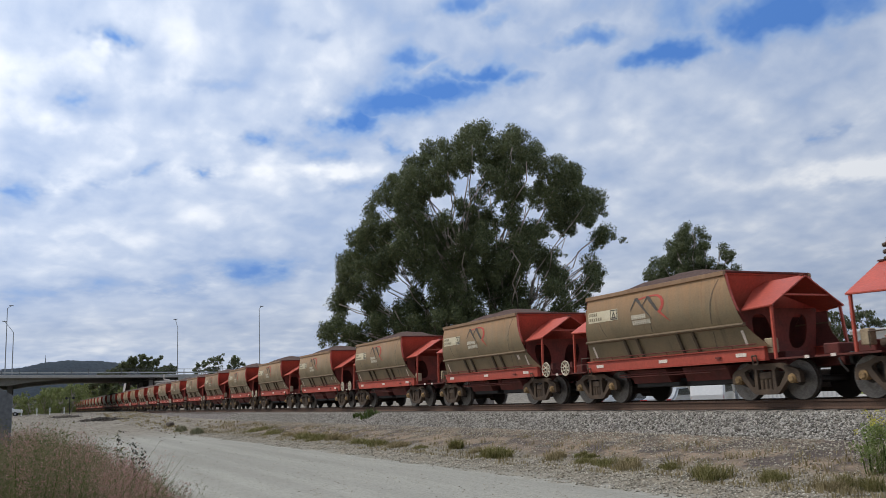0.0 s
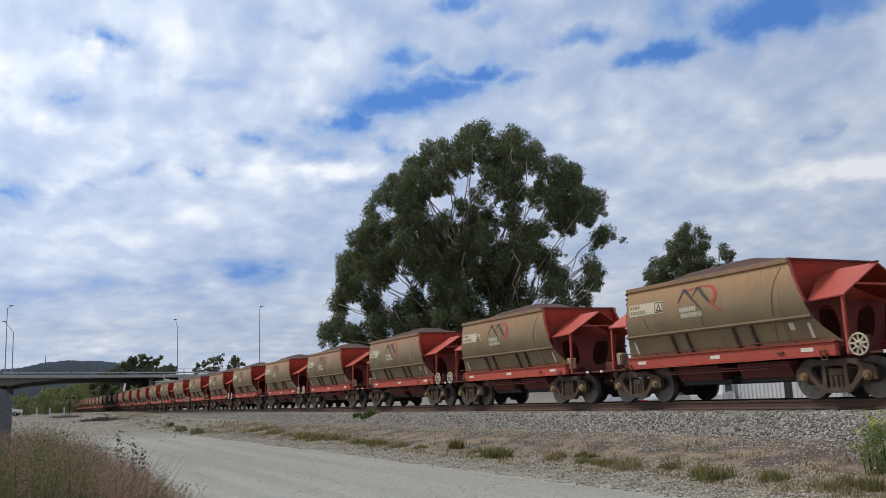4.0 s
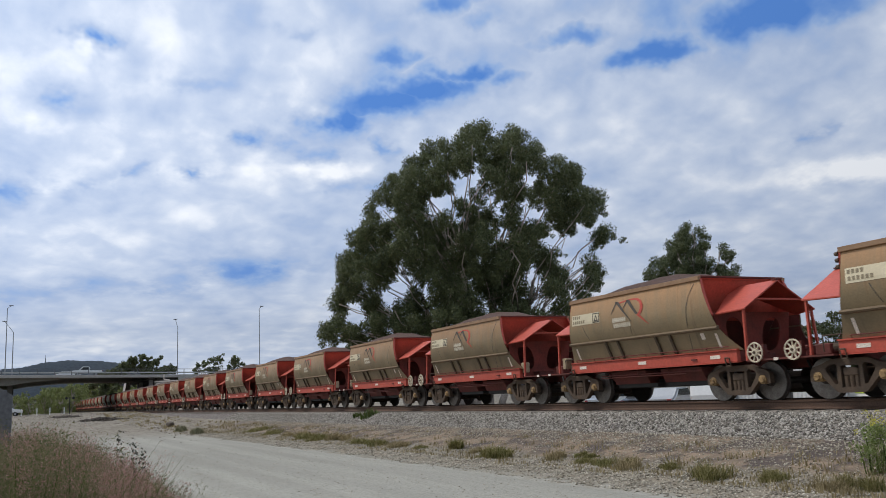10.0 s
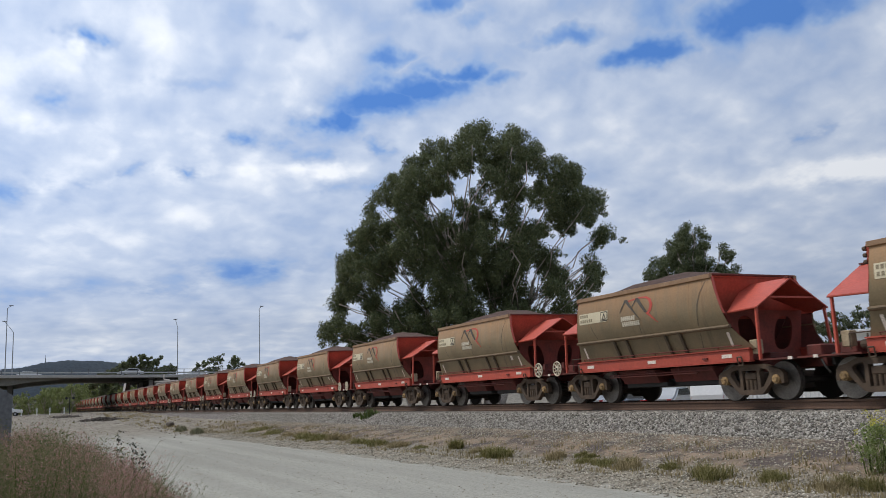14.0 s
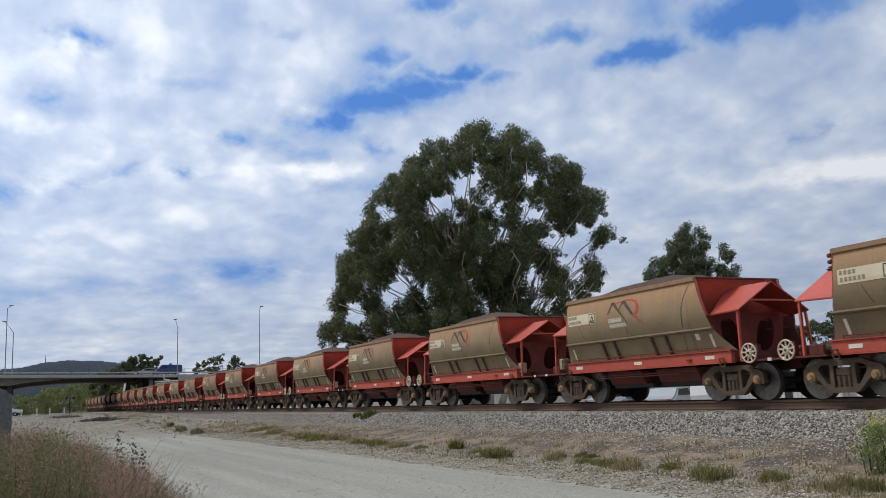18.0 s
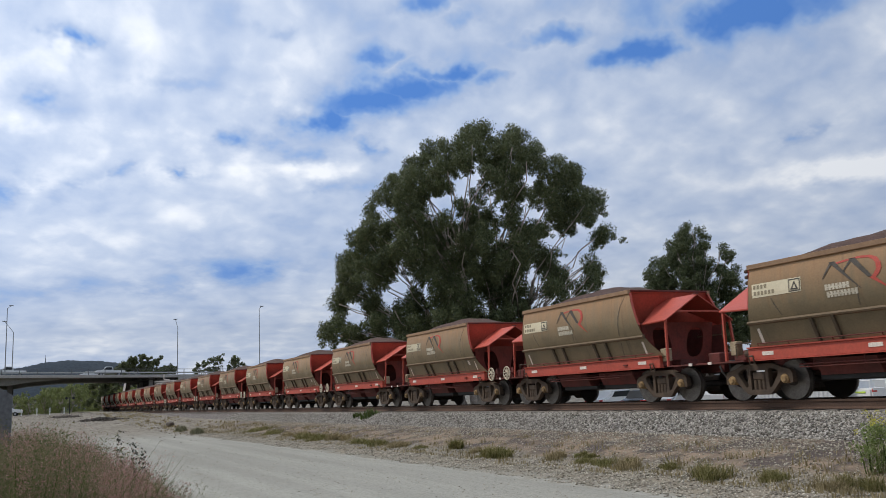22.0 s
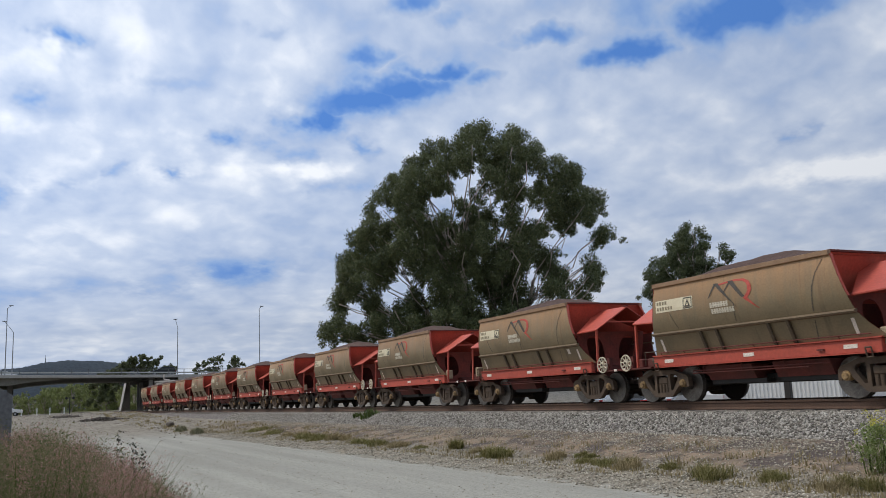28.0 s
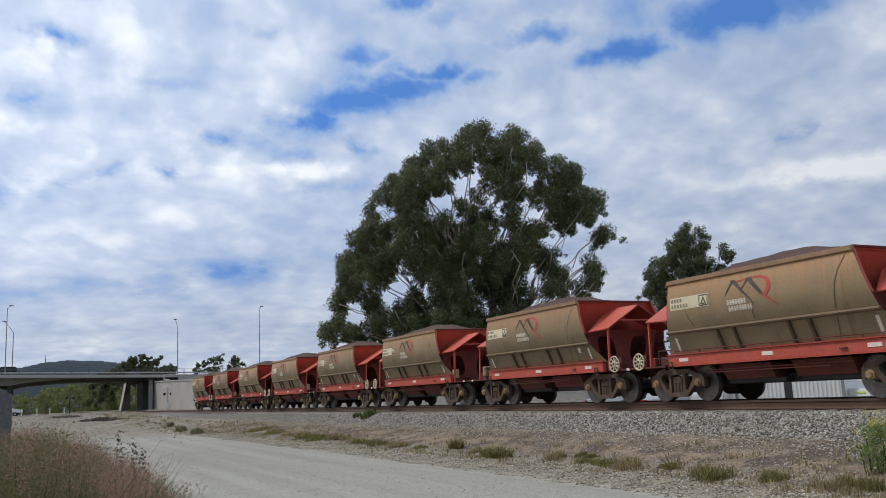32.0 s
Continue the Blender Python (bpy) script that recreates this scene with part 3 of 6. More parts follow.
def handwheel(parent, x, y):
    """A dished cast wheel: broad rim, nine flat spokes and a wide hub."""
    bm = bmesh.new()
    n, zc, r = 27, 1.10, 0.225
    for i in range(n):
        a, c = 2 * math.pi * i / n, 2 * math.pi * (i + 1) / n
        rod(bm, (x + r * math.cos(a), y, zc + r * math.sin(a)), (x + r * math.cos(c), y, zc + r * math.sin(c)), 0.021, n=6)
    for i in range(9):
        a = 2 * math.pi * i / 9 + 0.2
        rod(bm, (x, y + 0.03, zc), (x + r * math.cos(a), y, zc + r * math.sin(a)), 0.026, 0.018, n=6)
    rod(bm, (x, y - 0.02, zc), (x, y + 0.05, zc), 0.085, 0.10, n=18)
    wheel = part("handbrake_wheel", bm, M["wheel_white"], parent, "white spoked handbrake wheel")
    bm = rod(bmesh.new(), (x, y - 0.05, zc), (x, y - 0.015, zc), 0.03, 0.035, n=8)
    part("hub_nut", bm, M["bogie"], wheel, "brown hub nut")
    part("brake_shaft", rod(bmesh.new(), (x, y + 0.04, zc), (x, y + 0.45, zc), 0.035, n=8), M["red_dark"], parent)


def build_wagon(brake_right):
    """One hopper wagon; brake_right: its brake wheel stands at the +x end, else at the -x end."""
    w = thing("hopper_wagon", "red and olive-tan ore hopper wagon heaped with dark brown ore", "wagon", group="hopper wagons of the train")
    for s in (-1, 1):
        part("hopper_side", hopper_mesh(s), M["tan"], w, "dusty olive-tan bulging steel side", smooth=True)
        # belt rail between the upper and lower side
        bm = bmesh.new()
        prism(bm, [(s * 1.43, 1.735), (s * 1.51, 1.75), (s * 1.53, 1.785), (s * 1.515, 1.82), (s * 1.43, 1.84)], "x", hopper_end(0, 1.78), hopper_end(1, 1.78))
        part("belt_rail", bm, M["belt"], w, "brown belt rail")
        bm = bmesh.new()
        prism(bm, [(s * 1.44, 3.07), (s * 1.51, 3.03), (s * 1.545, 3.05), (s * 1.545, 3.15), (s * 1.44, 3.17)], "x", -0.02, HOP + 0.02)
        part("top_rim", bm, M["tan_rim"], w, "brown ore-stained top rim")
        for x in (1.58, 2.14, 3.80, 4.38):
            bm = bmesh.new()
            prism(bm, [(s * 1.20, 1.20), (s * 1.29, 1.22), (s * 1.515, 1.745), (s * 1.43, 1.76)], "x", x, x + 0.07)
            part("side_rib", bm, M["rib"], w)
        for x in (-0.02, 6.0):
            bm = bmesh.new()
            strip_decal(bm, x, x + 0.085, 1.29, 1.65, 0.0, 2, s, 0.008)
            part("reflector_stripe", bm, M["plate"], w, "pale upright reflector strip")
        # small stencilled plate on the lower side
        if brake_right:
            bm = bmesh.new()
            strip_decal(bm, 5.50, 5.64, 1.53, 1.69, 0.0, 2, s, 0.008)
            part("data_plate", bm, M["plate"], w, "small pale data plate")
        # solebar: deep channel with a ledge along its top and a lip below
        bm = bmesh.new()
        box(bm, -0.49, 6.56, s * 1.16, s * 1.285, 0.92, 1.20, bevel=0.012)
        box(bm, -0.49, 6.60, s * 1.12, s * 1.325, 1.20, 1.232)
        box(bm, -0.49, 6.56, s * 1.14, s * 1.30, 0.90, 0.925)
        part("solebar", bm, M["red"], w, "bright red side beam")
        for x in (0.12, 2.97, 5.82):
            bm = nbox(x - 0.17, x + 0.17, s * 1.286, s * 1.294, 1.02, 1.11)
            part("reflector_plate", bm, M["plate"], w, "white reflector plate")
        bm = bmesh.new()
        box(bm, 4.98, 5.16, s * 1.28, s * 1.33, 1.02, 1.06)
        part("lifting_lug", bm, M["red_dark"], w)
        bm = bmesh.new()
        pipe(bm, [(-0.1, s * 1.33, 1.24), (-0.1, s * 1.36, 1.30), (6.4, s * 1.36, 1.30)], 0.012)
        for x in (0.8, 2.0, 3.2, 4.4, 5.6):
            rod(bm, (x, s * 1.36, 1.30), (x, s * 1.30, 1.22), 0.012, n=5)
        part("side_pipe", bm, M["red_dark"], w)
        bm = bmesh.new()
        pipe(bm, [(0.9, s * 1.18, 0.76), (5.2, s * 1.18, 0.76)], 0.018)
        pipe(bm, [(0.9, s * 1.18, 0.70), (4.6, s * 1.18, 0.70)], 0.014)
        for x in (1.3, 2.6, 3.9):
            rod(bm, (x, s * 1.18, 0.68), (x, s * 1.18, 0.93), 0.014, n=6)
        part("brake_pipe", bm, M["red_dark"], w)
        for x in (-0.36, 6.28):
            bm = bmesh.new()
            pipe(bm, [(x - 0.07, s * 1.31, 0.82), (x - 0.07, s * 1.35, 1.02), (x + 0.07, s * 1.35, 1.02), (x + 0.07, s * 1.31, 0.82), (x - 0.07, s * 1.31, 0.82)], 0.018)
            part("grab_handle", bm, M["bogie"], w)
        # lettering panel, emblem and lines of writing
        bm = bmesh.new()
        strip_decal(bm, 0.12, 1.54, 2.35, 2.67, 0.0, 4, s)
        part("number_panel", bm, M["cream"], w, "cream number panel with a framed triangle")
        for a, c, z0, z1, count in ((0.17, 0.60, 2.545, 2.635, 4), (0.18, 0.82, 2.40, 2.49, 6)):
            bm = bmesh.new()
            step = (c - a) / count
            for k in range(count):
                strip_decal(bm, a + k * step, a + k * step + step * 0.66, z0, z1, 0.0, 1, s, 0.012)
            part("number_row", bm, M["stencil"], w, "row of faded brown blocks")
        bm = bmesh.new()
        for q in ((1.20, 1.225, 2.37, 2.65), (1.495, 1.52, 2.37, 2.65), (1.20, 1.52, 2.37, 2.395), (1.20, 1.52, 2.625, 2.65)):
            strip_decal(bm, *q, 0.0, 2, s, 0.012)
        part("frame_mark", bm, M["print"], w)
        bm = bmesh.new()
        decal(bm, [(1.25, 2.41), (1.295, 2.41), (1.375, 2.57), (1.36, 2.61)], s, 0.012)
        decal(bm, [(1.425, 2.41), (1.47, 2.41), (1.36, 2.61), (1.345, 2.57)], s, 0.013)
        decal(bm, [(1.25, 2.41), (1.47, 2.41), (1.455, 2.44), (1.265, 2.44)], s, 0.014)
        part("triangle_mark", bm, M["print"], w)
        bm = bmesh.new()
        for p0, p1, w0, w1 in (((2.12, 2.52), (2.37, 2.87), 0.02, 0.09), ((2.36, 2.87), (3.04, 2.22), 0.16, 0.015), ((2.62, 2.58), (2.87, 2.87), 0.02, 0.09), ((2.86, 2.87), (3.28, 2.43), 0.17, 0.11)):
            for i in range(6):
                u, v = i / 6, (i + 1) / 6
                xa, za, xb, zb = p0[0] + (p1[0] - p0[0]) * u, p0[1] + (p1[1] - p0[1]) * u, p0[0] + (p1[0] - p0[0]) * v, p0[1] + (p1[1] - p0[1]) * v
                wa, wb = w0 + (w1 - w0) * u, w0 + (w1 - w0) * v
                decal(bm, [(xa - wa / 2, za), (xa + wa / 2, za), (xb + wb / 2, zb), (xb - wb / 2, zb)], s, 0.011)
        bmesh.ops.remove_doubles(bm, verts=bm.verts, dist=0.001)
        part("peak_emblem", bm, M["print"], w, "two dark mountain-peak strokes")
        bm = bmesh.new()
        arc = [(2.40, 2.83), (2.75, 2.87), (3.05, 2.89), (3.30, 2.87), (3.46, 2.80), (3.54, 2.69), (3.55, 2.58), (3.49, 2.47), (3.40, 2.39)]
        inner = [(2.40, 2.79), (2.75, 2.83), (3.05, 2.845), (3.26, 2.82), (3.37, 2.76), (3.42, 2.68), (3.43, 2.58), (3.37, 2.48), (3.27, 2.40)]
        for i in range(len(arc) - 1):
            decal(bm, [inner[i], inner[i + 1], arc[i + 1], arc[i]], s, 0.009)
        for i in range(5):
            u, v = i / 5, (i + 1) / 5
            decal(bm, [(3.27 + 0.45 * u, 2.40 - 0.29 * u), (3.40 + 0.34 * u, 2.40 - 0.29 * u), (3.40 + 0.34 * v, 2.40 - 0.29 * v), (3.27 + 0.45 * v, 2.40 - 0.29 * v)], s, 0.009)
        bmesh.ops.remove_doubles(bm, verts=bm.verts, dist=0.001)
        part("red_emblem", bm, M["red_print"], w, "red looped stroke")
        # two rows of small pale blocks stand for the lettering
        for a, c, z0, z1, count in ((2.16, 2.79, 2.275, 2.40, 7), (2.19, 2.97, 2.12, 2.245, 9)):
            bm = bmesh.new()
            step = (c - a) / count
            for k in range(count):
                strip_decal(bm, a + k * step, a + k * step + step * 0.74, z0, z1, 0.0, 1, s, 0.009)
            strip_decal(bm, a, c - step * 0.26, z0 + 0.045, z0 + 0.075, 0.0, 1, s, 0.0085)
            part("lettering_row", bm, M["white_print"], w, "row of faded white letter-sized blocks")
        for pts in ([(5.56, 2.98), (5.38, 2.7), (5.27, 2.40), (5.22, 2.1), (5.17, 1.88)], [(0.66, 2.30), (0.86, 1.88)], [(2.95, 2.30), (2.90, 1.88)], [(5.12, 1.70), (5.02, 1.27)]):
            bm = bmesh.new()
            for (x0, z0), (x1, z1) in zip(pts, pts[1:]):
                for i in range(5):
                    a, c = i / 5, (i + 1) / 5
                    xa, xc = x0 + (x1 - x0) * a, x0 + (x1 - x0) * c
                    za, zc = z0 + (z1 - z0) * a, z0 + (z1 - z0) * c
                    decal(bm, [(xa - 0.011, za), (xa + 0.011, za), (xc + 0.011, zc), (xc - 0.011, zc)], s, 0.006)
            bmesh.ops.remove_doubles(bm, verts=bm.verts, dist=0.001)
            part("scrape_mark", bm, M["print"], w)
    # sloping end sheets and inner bulkheads
    for q in (0, 1):
        bm = bmesh.new()
        out_e = -1 if q == 0 else 1
        xe = lambda z: hopper_end(q, z)
        lean_in = lambda z: (0.02 if q == 0 else HOP) - out_e * 0.42 * (3.15 - z)
        sheet(bm, [[(lean_in(z), (side_profile(z) - 0.006) * k / 6, z) for k in range(-6, 7)] for z in (2.04, 2.34, 2.54, 2.84, 3.15)])
        part("end_sheet", bm, M["red"], w, "red sloping end sheet")
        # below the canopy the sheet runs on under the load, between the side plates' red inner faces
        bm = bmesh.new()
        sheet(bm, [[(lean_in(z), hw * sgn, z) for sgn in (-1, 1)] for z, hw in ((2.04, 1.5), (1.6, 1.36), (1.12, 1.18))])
        # darker than the sheet above it: the recess's shade is in the colour
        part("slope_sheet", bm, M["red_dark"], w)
        # dark sheets added inside the overhanging side ends to shade the recess
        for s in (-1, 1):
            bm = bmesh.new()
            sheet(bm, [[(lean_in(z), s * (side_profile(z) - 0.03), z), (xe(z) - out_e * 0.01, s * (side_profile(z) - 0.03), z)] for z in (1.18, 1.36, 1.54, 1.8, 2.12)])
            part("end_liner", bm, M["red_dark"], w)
        for s in (-1, 1):
            bm = bmesh.new()
            sheet(bm, [[(xe(z) + out_e * 0.012, s * (side_profile(z) + 0.004), z), (xe(z) + out_e * 0.012, s * (side_profile(z) - 0.07), z), (lean_in(z), s * (side_profile(z) - 0.012), z)] for z in (2.12, 2.3, 2.45, 2.75, 3.08)])
            part("end_flange", bm, M["red"], w)
        bm = nbox(*((-0.03, 0.03) if q == 0 else (HOP - 0.03, HOP + 0.03)), -1.44, 1.44, 3.11, 3.165, bevel=0.01)
        part("end_rim", bm, M["red_dark"], w)
    # the heaped load
    bm = bmesh.new()
    rng = random.Random(4)
    nx, ny = 19, 11
    rows = []
    for i in range(nx):
        u = i / (nx - 1)
        row = []
        for j in range(ny):
            v = j / (ny - 1) * 2 - 1
            h = 3.06 + 0.50 * max(0.0, 1 - abs(2 * u - 0.96) ** 2.2) * max(0.0, 1 - abs(v) ** 1.8)
            if 0 < i < nx - 1 and 0 < j < ny - 1:
                h += rng.uniform(-0.03, 0.03)
            row.append((0.04 + (HOP - 0.06) * u, 1.48 * v, h))
        rows.append(row)
    sheet(bm, rows)
    part("ore_load", bm, M["ore"], w, "heaped dark brown ore", smooth=True)
    # end platforms
    for q, ex in ((0, -1.38), (1, 6.88)):
        canopy(w, 0.40 if q == 0 else HOP - 0.40, hopper_end(q, 2.2), ex)
        out = -1 if q == 0 else 1
        post_x = ex - out * 0.08
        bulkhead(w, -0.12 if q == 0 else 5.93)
        for s in (-1, 1):
            bm = rod(bmesh.new(), (post_x + 0.06, s * 1.25, 0.92), (post_x, s * 1.17, 2.20), 0.042, n=4)
            part("canopy_post", bm, M["red"], w)
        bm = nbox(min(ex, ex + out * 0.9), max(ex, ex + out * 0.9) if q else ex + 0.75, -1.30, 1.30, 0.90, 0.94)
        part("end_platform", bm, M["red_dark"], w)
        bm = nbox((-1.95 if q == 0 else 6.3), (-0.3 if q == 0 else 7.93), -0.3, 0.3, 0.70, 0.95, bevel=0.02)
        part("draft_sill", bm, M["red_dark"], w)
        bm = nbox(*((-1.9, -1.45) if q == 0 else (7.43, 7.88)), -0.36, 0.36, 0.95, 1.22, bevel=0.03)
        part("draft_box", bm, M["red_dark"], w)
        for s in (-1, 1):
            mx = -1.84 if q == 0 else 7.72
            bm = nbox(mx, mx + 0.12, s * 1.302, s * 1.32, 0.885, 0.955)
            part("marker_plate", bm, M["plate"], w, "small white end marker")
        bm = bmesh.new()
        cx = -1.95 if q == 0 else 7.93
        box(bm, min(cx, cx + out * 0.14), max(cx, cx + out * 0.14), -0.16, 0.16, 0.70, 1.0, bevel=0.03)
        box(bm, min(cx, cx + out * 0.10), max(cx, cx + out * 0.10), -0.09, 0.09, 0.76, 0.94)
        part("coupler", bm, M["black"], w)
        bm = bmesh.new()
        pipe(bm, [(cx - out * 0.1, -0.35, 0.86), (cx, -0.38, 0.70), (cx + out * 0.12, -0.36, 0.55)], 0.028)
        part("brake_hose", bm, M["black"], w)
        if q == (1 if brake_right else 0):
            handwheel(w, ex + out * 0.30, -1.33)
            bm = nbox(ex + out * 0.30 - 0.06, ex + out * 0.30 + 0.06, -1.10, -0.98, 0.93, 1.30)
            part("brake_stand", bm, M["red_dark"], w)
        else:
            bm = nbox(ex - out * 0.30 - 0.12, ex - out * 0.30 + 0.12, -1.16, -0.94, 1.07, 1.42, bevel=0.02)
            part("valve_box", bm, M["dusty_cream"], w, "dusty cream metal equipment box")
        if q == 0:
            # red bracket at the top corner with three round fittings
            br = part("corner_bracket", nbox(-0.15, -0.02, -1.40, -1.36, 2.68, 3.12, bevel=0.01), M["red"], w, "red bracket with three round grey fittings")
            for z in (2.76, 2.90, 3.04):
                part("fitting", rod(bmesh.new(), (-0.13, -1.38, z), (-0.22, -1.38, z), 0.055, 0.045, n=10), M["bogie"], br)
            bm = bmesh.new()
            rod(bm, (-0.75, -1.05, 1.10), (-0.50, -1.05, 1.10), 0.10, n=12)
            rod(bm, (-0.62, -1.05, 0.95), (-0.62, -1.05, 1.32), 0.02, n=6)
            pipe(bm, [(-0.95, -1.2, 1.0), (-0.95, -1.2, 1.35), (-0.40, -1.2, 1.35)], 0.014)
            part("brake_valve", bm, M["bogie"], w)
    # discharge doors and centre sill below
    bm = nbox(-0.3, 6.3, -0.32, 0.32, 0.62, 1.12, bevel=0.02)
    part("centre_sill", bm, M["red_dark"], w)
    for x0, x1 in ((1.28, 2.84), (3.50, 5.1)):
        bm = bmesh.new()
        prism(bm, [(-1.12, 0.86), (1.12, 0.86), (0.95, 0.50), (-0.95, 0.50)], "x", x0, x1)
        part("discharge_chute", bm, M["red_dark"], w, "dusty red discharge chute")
        bm = nbox(x0 + 0.05, x1 + 0.25, -0.9, 0.9, 0.40, 0.50)
        part("chute_door", bm, M["black"], w)
    # black block added to keep the space between the chutes dark
    part("underside_block", nbox(0.95, 5.25, -0.62, 0.62, 0.37, 0.60, bevel=0.03), M["black"], w, "plain black block filling the dark underside")
    bogie(w, -0.44)
    bogie(w, 6.31)
    return w


FIRST, LAST = -39, 7     # wagons ahead of and behind the reference wagon
proto_a = build_wagon(True)
proto_b = build_wagon(False)
WAGONS = []
for n_w in range(FIRST, LAST + 1):
    odd = n_w % 2 != 0
    src_w = proto_a if odd else proto_b
    if n_w == -1:
        ob = proto_a
    elif n_w == 0:
        ob = proto_b
    else:
        ob = copy_thing(src_w, pose(0, TRACK_Y, 0))
    WAGONS.append((n_w, ob))

# ---------------------------------------------------------------- trees
def leaf_cards(rng, centres, radii, per, size, squash=0.8, droop=0.5, least=12, slim=1.0, outward=0.0):
    """Arrays of small leaf quads scattered through clumps, thickest near each clump's skin."""
    vs = []
    for c, r in zip(centres, radii):
        n = max(least, int(per * r * r))
        d = rng.normal(size=(n, 3))
        d /= np.linalg.norm(d, axis=1)[:, None]
        rad = r * rng.uniform(0.25, 1.0, n) ** 0.55 * (1 + 0.25 * np.sin(d[:, 0] * 5 + c[0]) * np.cos(d[:, 2] * 6 + c[1]))
        p = np.asarray(c) + d * rad[:, None] * np.array([1, 1, squash])
        a = rng.normal(size=(n, 3)) + np.array([0, 0, -droop])
        a /= np.linalg.norm(a, axis=1)[:, None]
        b = np.cross(a, rng.normal(size=(n, 3)) * (1 - outward) + d * outward * 2)
        b /= np.linalg.norm(b, axis=1)[:, None] + 1e-9
        L = size * rng.uniform(0.6, 1.4, n)[:, None]
        W2 = L * slim * rng.uniform(0.16, 0.34, n)[:, None]
        vs.append(np.stack([p - a * L * 0.5, p + b * W2, p + a * L * 0.5, p - b * W2], 1))
    v = np.concatenate(vs).reshape(-1, 3)
    f = np.arange(len(v)).reshape(-1, 4)
    return v, f


def limb(bm, a, b, r0, r1, rng, bend=0.08, k=4, n=7):
    a, b = Vector(a), Vector(b)
    d = (b - a).length
    prev, pr = a, r0
    for i in range(1, k + 1):
        u = i / k
        q = a.lerp(b, u)
        if i < k:
            q += Vector((rng.uniform(-1, 1), rng.uniform(-1, 1), rng.uniform(-0.3, 0.6))) * d * bend
        r = r0 + (r1 - r0) * u
        rod(bm, prev, q, pr, r, n=n)
        prev, pr = q, r


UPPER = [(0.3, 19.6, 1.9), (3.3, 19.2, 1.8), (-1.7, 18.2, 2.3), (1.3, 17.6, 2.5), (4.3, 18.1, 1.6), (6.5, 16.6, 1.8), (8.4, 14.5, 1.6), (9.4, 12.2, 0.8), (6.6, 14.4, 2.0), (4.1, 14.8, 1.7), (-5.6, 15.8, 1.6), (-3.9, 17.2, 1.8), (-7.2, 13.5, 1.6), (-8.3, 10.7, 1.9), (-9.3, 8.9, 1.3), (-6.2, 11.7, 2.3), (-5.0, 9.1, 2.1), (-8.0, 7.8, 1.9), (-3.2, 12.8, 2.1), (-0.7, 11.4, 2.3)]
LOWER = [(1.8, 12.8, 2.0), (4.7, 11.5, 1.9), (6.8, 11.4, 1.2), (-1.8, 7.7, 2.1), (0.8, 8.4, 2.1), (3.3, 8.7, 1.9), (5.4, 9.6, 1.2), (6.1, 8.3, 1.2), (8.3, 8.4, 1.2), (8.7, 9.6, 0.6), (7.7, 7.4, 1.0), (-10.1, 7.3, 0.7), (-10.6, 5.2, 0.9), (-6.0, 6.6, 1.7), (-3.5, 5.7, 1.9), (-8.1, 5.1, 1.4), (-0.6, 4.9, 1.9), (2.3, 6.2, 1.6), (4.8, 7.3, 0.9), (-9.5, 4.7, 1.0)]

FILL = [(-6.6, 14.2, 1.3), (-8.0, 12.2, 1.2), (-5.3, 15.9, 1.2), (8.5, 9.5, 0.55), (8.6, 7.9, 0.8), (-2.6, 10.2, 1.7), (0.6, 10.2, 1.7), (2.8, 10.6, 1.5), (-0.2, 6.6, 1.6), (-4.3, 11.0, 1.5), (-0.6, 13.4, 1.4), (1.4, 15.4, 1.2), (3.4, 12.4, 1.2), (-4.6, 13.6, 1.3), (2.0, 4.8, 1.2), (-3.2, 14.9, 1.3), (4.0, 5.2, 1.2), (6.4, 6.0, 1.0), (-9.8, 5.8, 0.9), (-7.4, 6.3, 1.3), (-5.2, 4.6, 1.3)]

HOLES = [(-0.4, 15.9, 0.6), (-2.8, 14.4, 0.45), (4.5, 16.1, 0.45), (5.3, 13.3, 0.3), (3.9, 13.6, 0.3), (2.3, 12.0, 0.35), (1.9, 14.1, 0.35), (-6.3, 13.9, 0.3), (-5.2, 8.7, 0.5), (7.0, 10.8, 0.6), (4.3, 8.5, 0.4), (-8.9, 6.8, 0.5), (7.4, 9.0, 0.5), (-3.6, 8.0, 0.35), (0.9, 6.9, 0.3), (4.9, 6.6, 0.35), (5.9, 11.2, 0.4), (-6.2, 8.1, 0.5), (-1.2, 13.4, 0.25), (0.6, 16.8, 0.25)]


